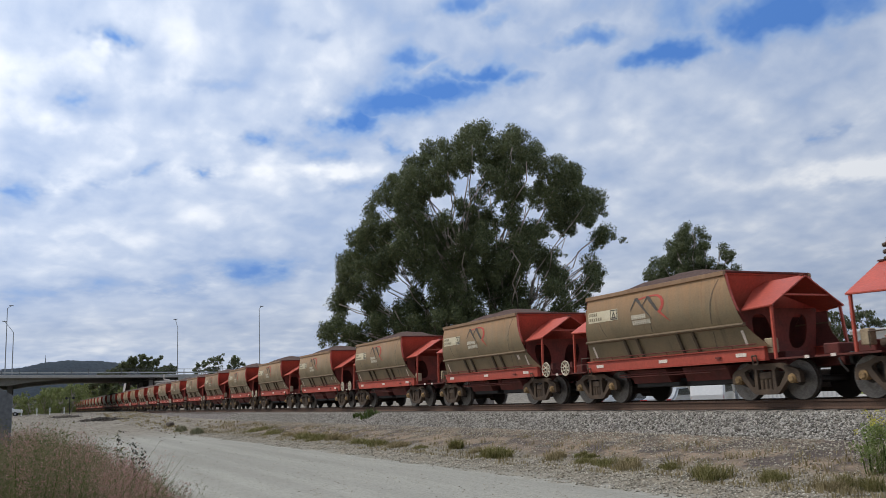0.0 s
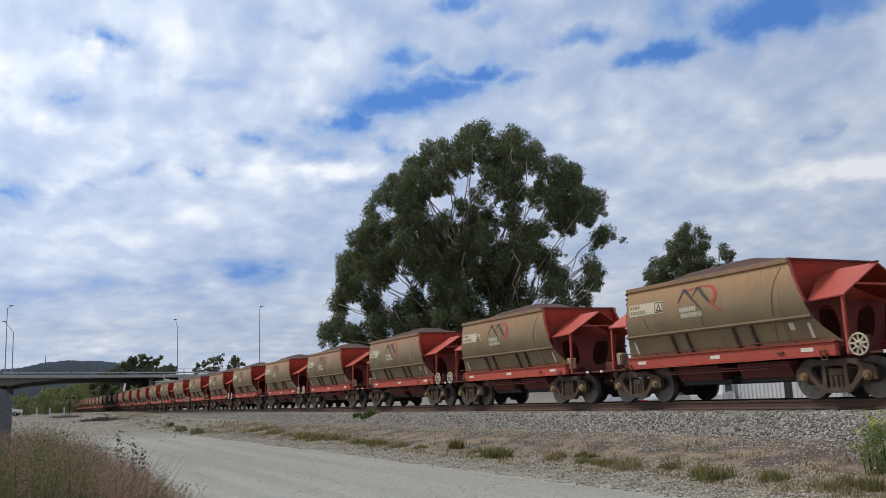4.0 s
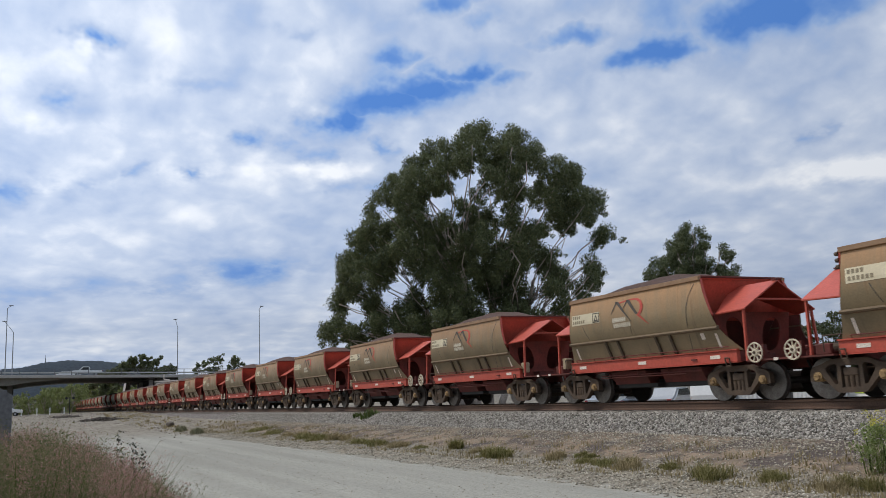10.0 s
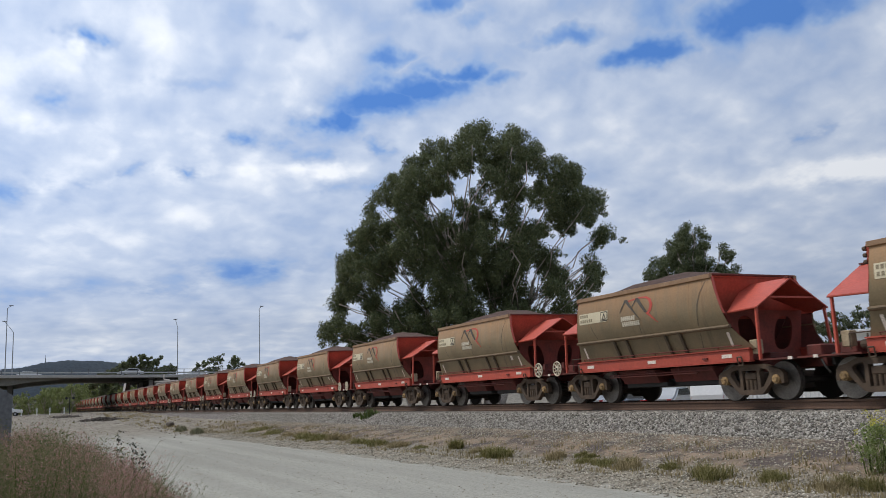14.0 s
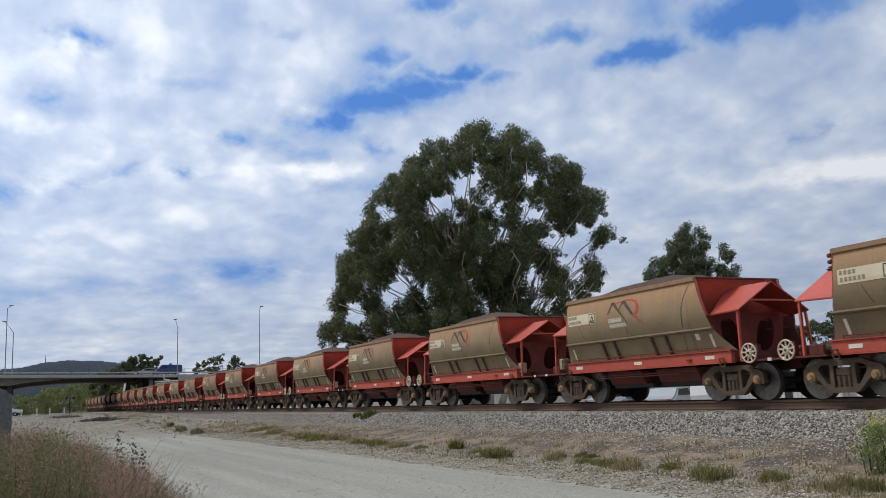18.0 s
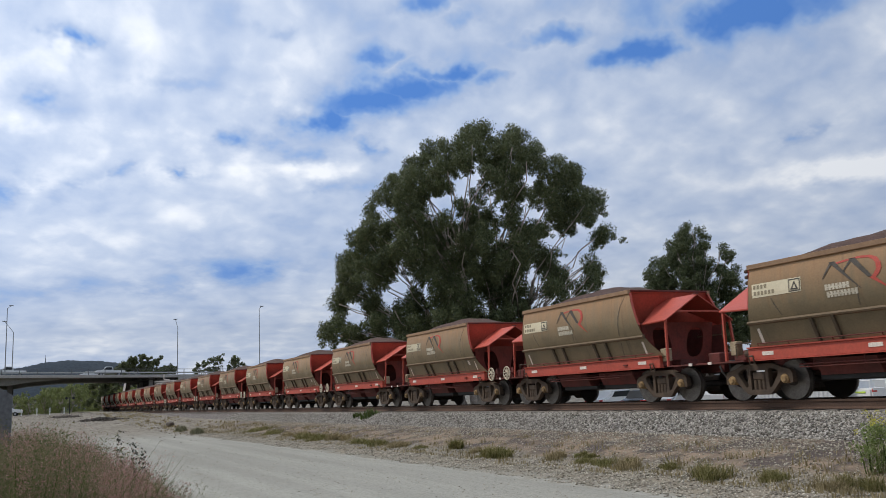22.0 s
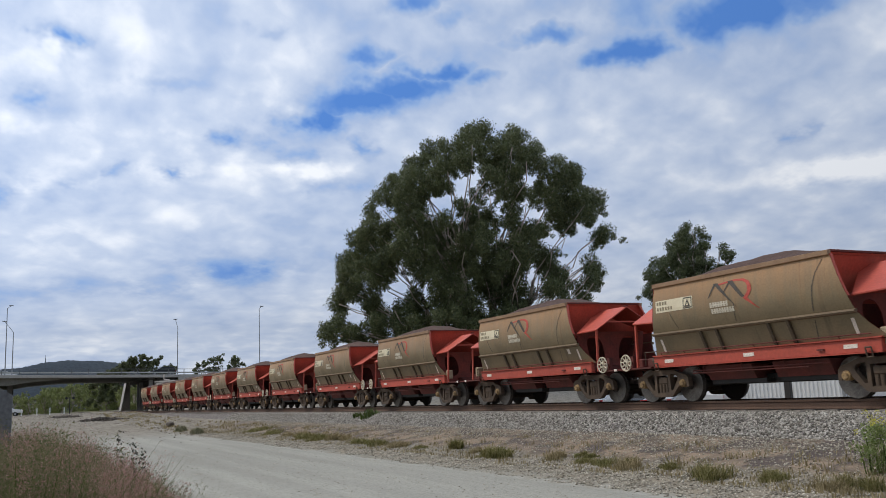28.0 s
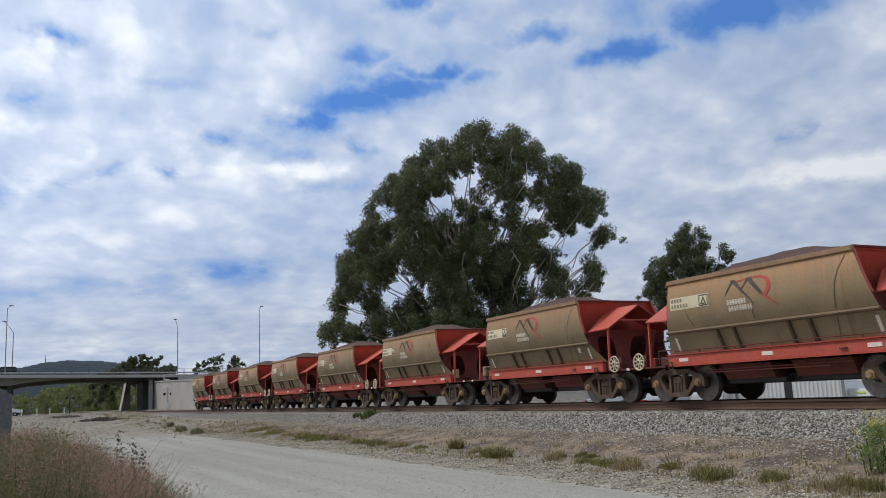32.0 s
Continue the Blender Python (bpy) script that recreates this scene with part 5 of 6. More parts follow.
def build_bridge():
    b = thing("road_bridge", "grey concrete road bridge over the railway with steel railings", "bridge")
    # haunched girder: soffit deepens towards the pier beside the road
    bm = bmesh.new()
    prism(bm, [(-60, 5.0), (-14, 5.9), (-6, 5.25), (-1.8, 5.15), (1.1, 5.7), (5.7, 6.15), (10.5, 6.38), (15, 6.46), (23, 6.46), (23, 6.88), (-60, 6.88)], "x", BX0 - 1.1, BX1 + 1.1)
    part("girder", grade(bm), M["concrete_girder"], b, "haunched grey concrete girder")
    for x0, x1 in ((BX0, BX0 - 1.2), (BX1 + 1.2, BX1)):
        bm = nbox(min(x0, x1), max(x0, x1), -60, 120, 6.42, 6.94, bevel=0.03)
        part("edge_beam", grade(bm), M["concrete"], b, "pale concrete edge beam")
    for x in (BX0 - 0.3, BX1 + 0.3):
        for y in np.arange(-58, 120, 2.75):
            part("railing_post", grade(nbox(x - 0.06, x + 0.06, y - 0.06, y + 0.06, 6.92, 8.0)), M["galv_dark"], b)
        part("kerb_rail", grade(nbox(x - 0.04, x + 0.04, -60, 120, 7.22, 7.46)), M["plate_dull"], b)
        part("rail_bar", grade(nbox(x - 0.05, x + 0.05, -60, 120, 7.92, 8.02)), M["galv_dark"], b)
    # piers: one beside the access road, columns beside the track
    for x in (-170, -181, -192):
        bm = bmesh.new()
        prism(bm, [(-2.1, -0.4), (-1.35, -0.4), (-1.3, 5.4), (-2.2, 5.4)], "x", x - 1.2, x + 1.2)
        part("pier", bm, M["concrete_shaded"], b)
    for x in (-167.2, -181.0):
        bm = bmesh.new()
        prism(bm, [(21.2, -0.4), (21.9, -0.4), (21.9, 6.0), (21.3, 6.0)], "x", x - 0.5, x + 0.5)
        part("column", bm, M["concrete"], b)
    part("crosshead", grade(nbox(BX1 + 1, BX0 - 1, 21.0, 22.1, 6.0, 6.5, bevel=0.05)), M["concrete_shaded"], b)
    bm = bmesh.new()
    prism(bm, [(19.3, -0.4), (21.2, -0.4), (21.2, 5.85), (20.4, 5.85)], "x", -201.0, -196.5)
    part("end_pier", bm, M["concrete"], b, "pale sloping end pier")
    part("abutment", grade(nbox(BX1, BX0 - 1.3, 22.6, 26.0, -0.4, 6.4)), M["concrete_shaded"], b)
    bm = bmesh.new()
    prism(bm, [(-166, -0.5), (-101, -0.5), (-101, 3.3), (-166, 5.0)], "y", 22.1, 22.6)
    part("wing_wall", bm, M["concrete"], b, "pale concrete retaining wall")
    bm = bmesh.new()
    prism(bm, [(-166.2, 5.0), (-100.9, 3.3), (-100.9, 3.5), (-166.2, 5.2)], "y", 22.0, 22.7)
    part("coping", bm, M["concrete"], b)
    bm = pipe(bmesh.new(), [(BX0 + 0.1, 23.6, 6.3), (BX0 + 0.1, 23.6, 5.4), (BX0 + 0.1, 24.6, 5.3)], 0.11, 8)
    part("drain_pipe", bm, M["plate"], b, "white drain pipe")


M["galv_dark"] = surface("dull_railing_steel", (0.16, 0.16, 0.165), (0.11, 0.11, 0.115), 0.6, 0.3, 2, 30, 0.6, 0.0)
M["plate_dull"] = surface("pale_kerb_rail", (0.45, 0.45, 0.43), (0.36, 0.36, 0.345), 0.7, 0, 1, 20, 0.6, 0.0)
build_bridge()


def lamp_post(at, z0, h, arm, both=False):
    t = thing("street_lamp", "tall galvanised street lamp on the bridge approach", "street lamp", pose(at[0], at[1], z0), "street lamps along the bridge road")
    bm = bmesh.new()
    rod(bm, (0, 0, 0), (0, 0, h), 0.10, 0.06, n=10)
    part("pole", bm, M["galv"], t)
    bm = bmesh.new()
    rod(bm, (0, 0, h), arm, 0.05, 0.04, n=8)
    part("arm", bm, M["galv"], t)
    bm = nbox(arm[0] - 0.2, arm[0] + 0.2, arm[1] - 0.35, arm[1] + 0.35, arm[2] - 0.06, arm[2] + 0.06, bevel=0.03)
    part("lamp_head", bm, M["grey_sheet"], t)


lamp_post((-168.0, 26.5), 5.9, 9.3, (0, -0.45, 10.9))
lamp_post((-172.0, 43.2), 5.4, 13.9, (0, 0.5, 14.4))
lamp_post((-170.0, -2.6), 6.7, 12.3, (0, 0.6, 12.8))
lamp_post((-172.0, -1.5), 6.7, 8.2, (0, -1.5, 10.2))


# ---------------------------------------------------------------- hills
def build_hill():
    rng = np.random.default_rng(2)
    xs, ys = np.linspace(-2700, -1900, 40), np.linspace(-900, 900, 360)
    gx, gy = np.meshgrid(xs, ys, indexing="ij")
    prof = np.interp(gy, [-900, -300, -43, 0, 50, 100, 200, 260, 330, 450, 700, 900], [30, 80, 107, 111, 121, 126, 120, 105, 84, 42, 8, 0])
    ridge = np.sin(np.clip((gx + 2700) / 800, 0, 1) * np.pi) ** 0.8
    gz = prof * 0.97 * ridge + 2.2 * wobble(gx * 0.012, gy * 0.012) * ridge + rng.normal(0, 1.0, gx.shape) * ridge - 2
    v = np.stack([gx, gy, gz], -1).reshape(-1, 3)
    ny = len(ys)
    i, j = np.meshgrid(np.arange(len(xs) - 1), np.arange(ny - 1), indexing="ij")
    a = (i * ny + j).ravel()
    m = surface("wooded_hill", (0.06, 0.07, 0.075), (0.085, 0.095, 0.095), 1.0, 0, 0.02, 0.15, 0.8, 0.0)
    tagged(raw("backdrop", v, np.stack([a, a + ny, a + ny + 1, a + 1], -1), m, smooth=True), "low blue-green wooded hill on the horizon", "hill", kind="structure")


build_hill()
mast = thing("radio_mast", "thin lattice radio mast on the wooded hill", "mast", pose(-2300, 52, 110))
part("lattice", rod(bmesh.new(), (0, 0, -5), (0, 0, 20), 2.2, 0.9, n=4), M["galv"], mast)
part("antenna", rod(bmesh.new(), (0, 0, 20), (0, 0, 27), 0.5, n=6), M["galv"], mast)


# ---------------------------------------------------------------- clouds
# breaks in the cloud: place on the layer, reach away from and across the view from below, depth
GAPS_HIGH = [(-503, 379, 40, 60, 0.36), (-685, 266, 24, 17, 1), (-639, 282, 24, 31, 1), (-602, 299, 20, 22, 0.95), (-564, 311, 13, 14, 0.9), (-548, 267, 11, 12, 0.65), (-564, 348, 12, 15, 0.6), (-469, 353, 14, 18, 0.8), (-472, 433, 17, 22, 0.95),
             (-498, 416, 12, 15, 0.45), (-391, 458, 26, 24, 1), (-417, 465, 14, 13, 0.6), (-368, 493, 17, 22, 0.7), (-451, 260, 10, 13, 0.75), (-468, 287, 9, 10, 0.5), (-442, 316, 26, 32, 0.45), (-407, 392, 26, 20, 0.45)]
GAPS_LOW = [(-768, 206, 18, 13, 0.6), (-891, 159, 20, 8, 0.65), (-590, 51, 15, 8, 0.5), (-709, 25, 15, 9, 0.45), (-1039, 0, 40, 18, 0.55), (-1541, 399, 100, 52, 0.6), (-770, 324, 20, 8, 0.5), (-813, 271, 18, 15, 0.45),
            (-581, 719, 22, 9, 0.35), (-1773, 274, 94, 36, 0.4), (-1750, 134, 88, 42, 0.3), (-1892, 18, 82, 42, 0.3), (-919, 340, 24, 22, 0.35), (-911, 106, 20, 10, 0.35), (-970, 66, 22, 12, 0.35)]


# brighter heads (positive) and greyer patches (negative) in the cloud, in the same measures
HEADS = [(-683, 906, 55, 55, 0.30), (-640, 960, 50, 40, 0.18), (-862, 277, 40, 45, 0.22), (-965, 83, 40, 40, 0.18), (-772, 37, 32, 38, 0.14), (-690, 180, 30, 40, 0.10),
         (-591, 54, 12, 14, -0.28), (-518, 175, 10, 14, -0.20), (-648, 132, 12, 26, -0.16), (-640, 30, 60, 60, 0.12)]


def cloud_material():
    m = bpy.data.materials.new("broken_cloud_layer")
    m.use_nodes = True
    n, l = m.node_tree.nodes, m.node_tree.links
    n.clear()
    tc = n.new("ShaderNodeTexCoord")
    sp = n.new("ShaderNodeSeparateXYZ")
    l.new(tc.outputs["Object"], sp.inputs["Vector"])

    def op(kind, *args):
        o = n.new("ShaderNodeMath")
        o.operation = kind
        for i, v in enumerate(args):
            if isinstance(v, (int, float)):
                o.inputs[i].default_value = v
            else:
                l.new(v, o.inputs[i])
        return o.outputs[0]

    def vec(kind, a, c):
        o = n.new("ShaderNodeVectorMath")
        o.operation = kind
        for i, v in enumerate((a, c)):
            if isinstance(v, tuple):
                o.inputs[i].default_value = v
            elif v is not None:
                l.new(v, o.inputs[i])
        return o
    flat = vec("MULTIPLY", tc.outputs["Object"], (1, 1, 0)).outputs["Vector"]
    far = vec("LENGTH", flat, None).outputs["Value"]
    shrink = op("POWER", op("ADD", far, 60.0), -0.62)
    sc = n.new("ShaderNodeVectorMath")
    sc.operation = "SCALE"
    l.new(flat, sc.inputs[0])
    l.new(shrink, sc.inputs["Scale"])

    def noise_tex(scale, detail, rough, dist=0.0, col=False):
        t = n.new("ShaderNodeTexNoise")
        t.inputs["Scale"].default_value, t.inputs["Detail"].default_value = scale, detail
        t.inputs["Roughness"].default_value, t.inputs["Distortion"].default_value = rough, dist
        l.new(sc.outputs["Vector"], t.inputs["Vector"])
        return t.outputs["Color" if col else "Fac"]
    puffs, broad, wisps = noise_tex(1.0, 5, 0.46, 0.0), noise_tex(0.3, 2, 0.5), noise_tex(2.0, 6, 0.55, 0.3)
    # gaps of blue, their edges torn by the puffs
    wc = vec("SUBTRACT", noise_tex(1.1, 4, 0.6, 0.0, True), (0.5, 0.5, 0.5))
    wscale = n.new("ShaderNodeVectorMath")
    wscale.operation = "SCALE"
    l.new(wc.outputs["Vector"], wscale.inputs[0])
    l.new(op("MULTIPLY", far, 0.16), wscale.inputs["Scale"])
    torn = vec("ADD", flat, wscale.outputs["Vector"]).outputs["Vector"]
    gap = head = None
    for cx, cy, rx, ry, k in HEADS:
        c = math.hypot(cx, cy)
        d = vec("SUBTRACT", torn, (cx, cy, 0)).outputs["Vector"]
        away = vec("DOT_PRODUCT", d, (cx / c / rx, cy / c / rx, 0)).outputs["Value"]
        over = vec("DOT_PRODUCT", d, (cy / c / ry, -cx / c / ry, 0)).outputs["Value"]
        q = op("ADD", op("MULTIPLY", away, away), op("MULTIPLY", over, over))
        g = op("MULTIPLY", op("POWER", 2.718, op("MULTIPLY", q, -0.8)), k)
        head = g if head is None else op("ADD", head, g)
    for cx, cy, rx, ry, k in GAPS_HIGH + GAPS_LOW:
        c = math.hypot(cx, cy)
        rx, ry = rx * 1.2, ry * 1.2
        d = vec("SUBTRACT", torn, (cx, cy, 0)).outputs["Vector"]
        away = vec("DOT_PRODUCT", d, (cx / c / rx, cy / c / rx, 0)).outputs["Value"]
        over = vec("DOT_PRODUCT", d, (cy / c / ry, -cx / c / ry, 0)).outputs["Value"]
        q = op("ADD", op("MULTIPLY", away, away), op("MULTIPLY", over, over))
        g = op("ADD", op("MULTIPLY", op("POWER", 2.718, op("MULTIPLY", q, -0.65)), 0.75 * k), op("MULTIPLY", op("POWER", 2.718, op("MULTIPLY", q, -0.12)), 0.25 * k))
        gap = g if gap is None else op("MAXIMUM", gap, g)
    calm = n.new("ShaderNodeMapRange")
    calm.inputs["From Min"].default_value, calm.inputs["From Max"].default_value = 700, 1900
    calm.inputs["To Min"].default_value, calm.inputs["To Max"].default_value = 0.72, 0.30
    l.new(far, calm.inputs["Value"])
    dens = op("ADD", 0.685, op("MULTIPLY", op("SUBTRACT", puffs, 0.5), calm.outputs["Result"]))
    dens = op("ADD", dens, op("MULTIPLY", op("SUBTRACT", broad, 0.5), 0.4))
    dens = op("ADD", dens, op("MULTIPLY", op("SUBTRACT", wisps, 0.5), 0.22))
    dens = op("ADD", op("SUBTRACT", dens, op("MULTIPLY", gap, 0.76)), head)
    cr = n.new("ShaderNodeValToRGB")
    e = cr.color_ramp.elements
    e[0].position, e[0].color = 0.06, (0.10, 0.255, 0.67, 1)
    e[1].position, e[1].color = 0.90, (0.94, 0.98, 1.05, 1)
    for q, c in ((0.22, (0.17, 0.33, 0.71, 1)), (0.38, (0.31, 0.46, 0.76, 1)), (0.54, (0.44, 0.55, 0.77, 1)), (0.70, (0.60, 0.69, 0.86, 1))):
        e.new(q).color = c
    l.new(dens, cr.inputs["Fac"])
    # the layer is brighter towards the sun's side
    side = n.new("ShaderNodeMapRange")
    side.inputs["From Min"].default_value, side.inputs["From Max"].default_value = 0.0, 0.85
    side.inputs["To Min"].default_value, side.inputs["To Max"].default_value = 1.14, 0.82
    l.new(op("DIVIDE", sp.outputs["Y"], far), side.inputs["Value"])
    haze = n.new("ShaderNodeMapRange")
    haze.inputs["From Min"].default_value, haze.inputs["From Max"].default_value = 600, 2600
    haze.inputs["To Min"].default_value, haze.inputs["To Max"].default_value = 1.0, 0.74
    l.new(far, haze.inputs["Value"])
    em = n.new("ShaderNodeEmission")
    l.new(op("MULTIPLY", side.outputs["Result"], haze.outputs["Result"]), em.inputs["Strength"])
    l.new(cr.outputs["Color"], em.inputs["Color"])
    ou = n.new("ShaderNodeOutputMaterial")
    l.new(em.outputs[0], ou.inputs["Surface"])
    m.cycles.emission_sampling = "NONE"
    return m


def build_clouds():
    xs = np.linspace(-4900, 300, 80)
    us = np.linspace(0, 1, 80) ** 1.5
    gx, gu = np.meshgrid(xs, us, indexing="ij")
    low = -50 + 0.045 * np.minimum(gx, 0)
    gy = low + (4700 - low) * gu
    r = np.hypot(gx, gy)
    gz = 250 * (1 - (r / 7600) ** 2) - 60 * np.clip((r - 3800) / 1500, 0, 2)
    v = np.stack([gx, gy, gz], -1).reshape(-1, 3)
    ny = len(us)
    i, j = np.meshgrid(np.arange(len(xs) - 1), np.arange(ny - 1), indexing="ij")
    a = (i * ny + j).ravel()
    return tagged(raw("backdrop", v, np.stack([a, a + ny, a + ny + 1, a + 1], -1), cloud_material(), smooth=True), "broken white and grey cloud layer with blue gaps", "sky", kind="structure")


CLOUDS = build_clouds()


def move_clouds():
    walk(CLOUDS, [(0.0, pose(0, 0, 0)), (32.0, pose(-9, -35, 0))])


# ---------------------------------------------------------------- vehicles
def glass_mat():
    m, n, l, b = node_mat("dark_window_glass")
    b.inputs["Base Color"].default_value = (0.02, 0.025, 0.03, 1)
    b.inputs["Roughness"].default_value = 0.08
    return m


M["glass"] = glass_mat()
M["tyre"] = surface("black_tyre", (0.025, 0.024, 0.023), None, 0.85, 0, 8, 40, 0.5, 0.1)
M["car_white"] = surface("white_car_paint", (0.78, 0.78, 0.77), (0.72, 0.72, 0.71), 0.25, 0, 1, 10, 0.5, 0.0, 0, 0.03)
M["car_dark"] = surface("dark_car_paint", (0.025, 0.027, 0.03), (0.035, 0.037, 0.04), 0.25, 0, 1, 10, 0.5, 0.0, 0, 0.03)
M["car_blue"] = surface("blue_truck_paint", (0.03, 0.06, 0.20), (0.04, 0.07, 0.18), 0.3, 0, 1, 10, 0.5, 0.0, 0, 0.03)
M["car_silver"] = surface("silver_car_paint", (0.45, 0.46, 0.47), (0.40, 0.41, 0.42), 0.3, 0.4, 1, 10, 0.5, 0.0, 0, 0.03)
M["lamp_red"] = surface("red_tail_lamp", (0.5, 0.02, 0.02), None, 0.3, 0, 3, 10, 0.3, 0.0)
M["hi_vis"] = surface("lime_reflective_strip", (0.55, 0.75, 0.08), (0.45, 0.65, 0.08), 0.5, 0, 3, 10, 0.3, 0.0)

SHAPES = {
    "sedan": (4.6, [(-2.3, 0.45), (-2.3, 0.85), (-1.75, 0.98), (-1.25, 1.40), (0.35, 1.43), (1.05, 0.98), (2.1, 0.80), (2.3, 0.60), (2.3, 0.40)], [(-1.45, 1.0), (-1.15, 1.34), (0.30, 1.37), (0.85, 1.0)]),
    "wagon": (4.7, [(-2.35, 0.5), (-2.38, 1.0), (-2.15, 1.62), (-1.9, 1.72), (0.2, 1.72), (0.95, 1.12), (2.15, 0.98), (2.35, 0.75), (2.35, 0.45)], [(-2.0, 1.12), (-1.9, 1.60), (0.15, 1.62), (0.72, 1.12)]),
    "van": (5.0, [(-2.5, 0.5), (-2.55, 1.0), (-2.45, 2.0), (-2.3, 2.1), (1.2, 2.1), (1.9, 1.35), (2.4, 1.05), (2.5, 0.8), (2.5, 0.45)], [(0.35, 1.3), (0.35, 1.85), (1.1, 1.85), (1.62, 1.3)]),
    "ute": (5.2, [(-2.6, 0.6), (-2.62, 1.05), (-0.55, 1.05), (-0.45, 1.65), (-0.25, 1.75), (0.75, 1.75), (1.35, 1.12), (2.45, 1.0), (2.6, 0.8), (2.6, 0.5)], [(-0.35, 1.14), (-0.25, 1.62), (0.70, 1.64), (1.1, 1.14)]),
}


def car(shape, paint, label, m, group="", rack=False):
    """A vehicle along its own +x, wheels on z = 0."""
    length, prof, win = SHAPES[shape]
    t = thing("car", label, "car", m, group)
    bm = bmesh.new()
    prism(bm, prof, "y", -0.86, 0.86)
    es = [e for e in bm.edges if abs(e.verts[0].co.y - e.verts[1].co.y) < 1e-4]
    bmesh.ops.bevel(bm, geom=es, offset=0.09, segments=2, affect="EDGES")
    part("body", bm, M[paint], t)
    for s in (-1, 1):
        bm = prism(bmesh.new(), win, "y", s * 0.855, s * 0.868)
        part("side_window", bm, M["glass"], t)
        bm = nbox(prof[-1][0] - 0.03, prof[-1][0] + 0.015, s * 0.45 - 0.17, s * 0.45 + 0.17, prof[-2][1] - 0.02, prof[-2][1] + 0.12)
        part("headlight", bm, M["plate"], t)
        bm = nbox(prof[0][0] - 0.015, prof[0][0] + 0.03, s * 0.66 - 0.12, s * 0.66 + 0.12, prof[1][1] - 0.18, prof[1][1] - 0.02)
        part("tail_lamp", bm, M["lamp_red"], t)
        for x in (-length * 0.30, length * 0.31):
            bm = rod(bmesh.new(), (x, s * 0.70, 0.33), (x, s * 0.885, 0.33), 0.33, n=20)
            w = part("wheel", bm, M["tyre"], t)
            bm = rod(bmesh.new(), (x, s * 0.88, 0.33), (x, s * 0.895, 0.33), 0.20, 0.17, n=14)
            part("hubcap", bm, M["galv"], w)
    k = len(prof)
    top = [i for i in range(k - 1) if prof[i][1] > prof[i + 1][1] + 0.3 and prof[i][0] > -0.5]
    if top:
        (x0, z0), (x1, z1) = prof[top[0]], prof[top[0] + 1]
        bm = bmesh.new()
        a, c = 0.12, 0.94
        pts = [(x0 + (x1 - x0) * a, z0 + (z1 - z0) * a), (x0 + (x1 - x0) * c, z0 + (z1 - z0) * c)]
        sheet(bm, [[(pts[0][0] + 0.012, -0.68, pts[0][1] + 0.012), (pts[0][0] + 0.012, 0.68, pts[0][1] + 0.012)], [(pts[1][0] + 0.012, -0.74, pts[1][1] + 0.012), (pts[1][0] + 0.012, 0.74, pts[1][1] + 0.012)]])
        part("windscreen", bm, M["glass"], t)
    if rack:
        bm = bmesh.new()
        for x in (-2.4, -1.5, -0.6):
            for s in (-0.75, 0.75):
                rod(bm, (x, s, 1.0), (x, s, 1.75), 0.025, n=6)
            rod(bm, (x, -0.75, 1.75), (x, 0.75, 1.75), 0.025, n=6)
        for s in (-0.75, 0.75):
            rod(bm, (-2.5, s, 1.75), (-0.5, s, 1.75), 0.025, n=6)
            rod(bm, (-2.5, s, 1.4), (-0.5, s, 1.4), 0.025, n=6)
        part("ladder_rack", bm, M["white"], t, "white tubular ladder rack")
        for s in (-1, 1):
            bm = nbox(-2.2, -1.4, s * 0.862, s * 0.885, 0.82, 0.90)
            part("marker_strip", bm, M["hi_vis"], t, "lime-yellow reflective strip")
    return t


def deck_top(y):
    return 6.9 - 0.027 * y


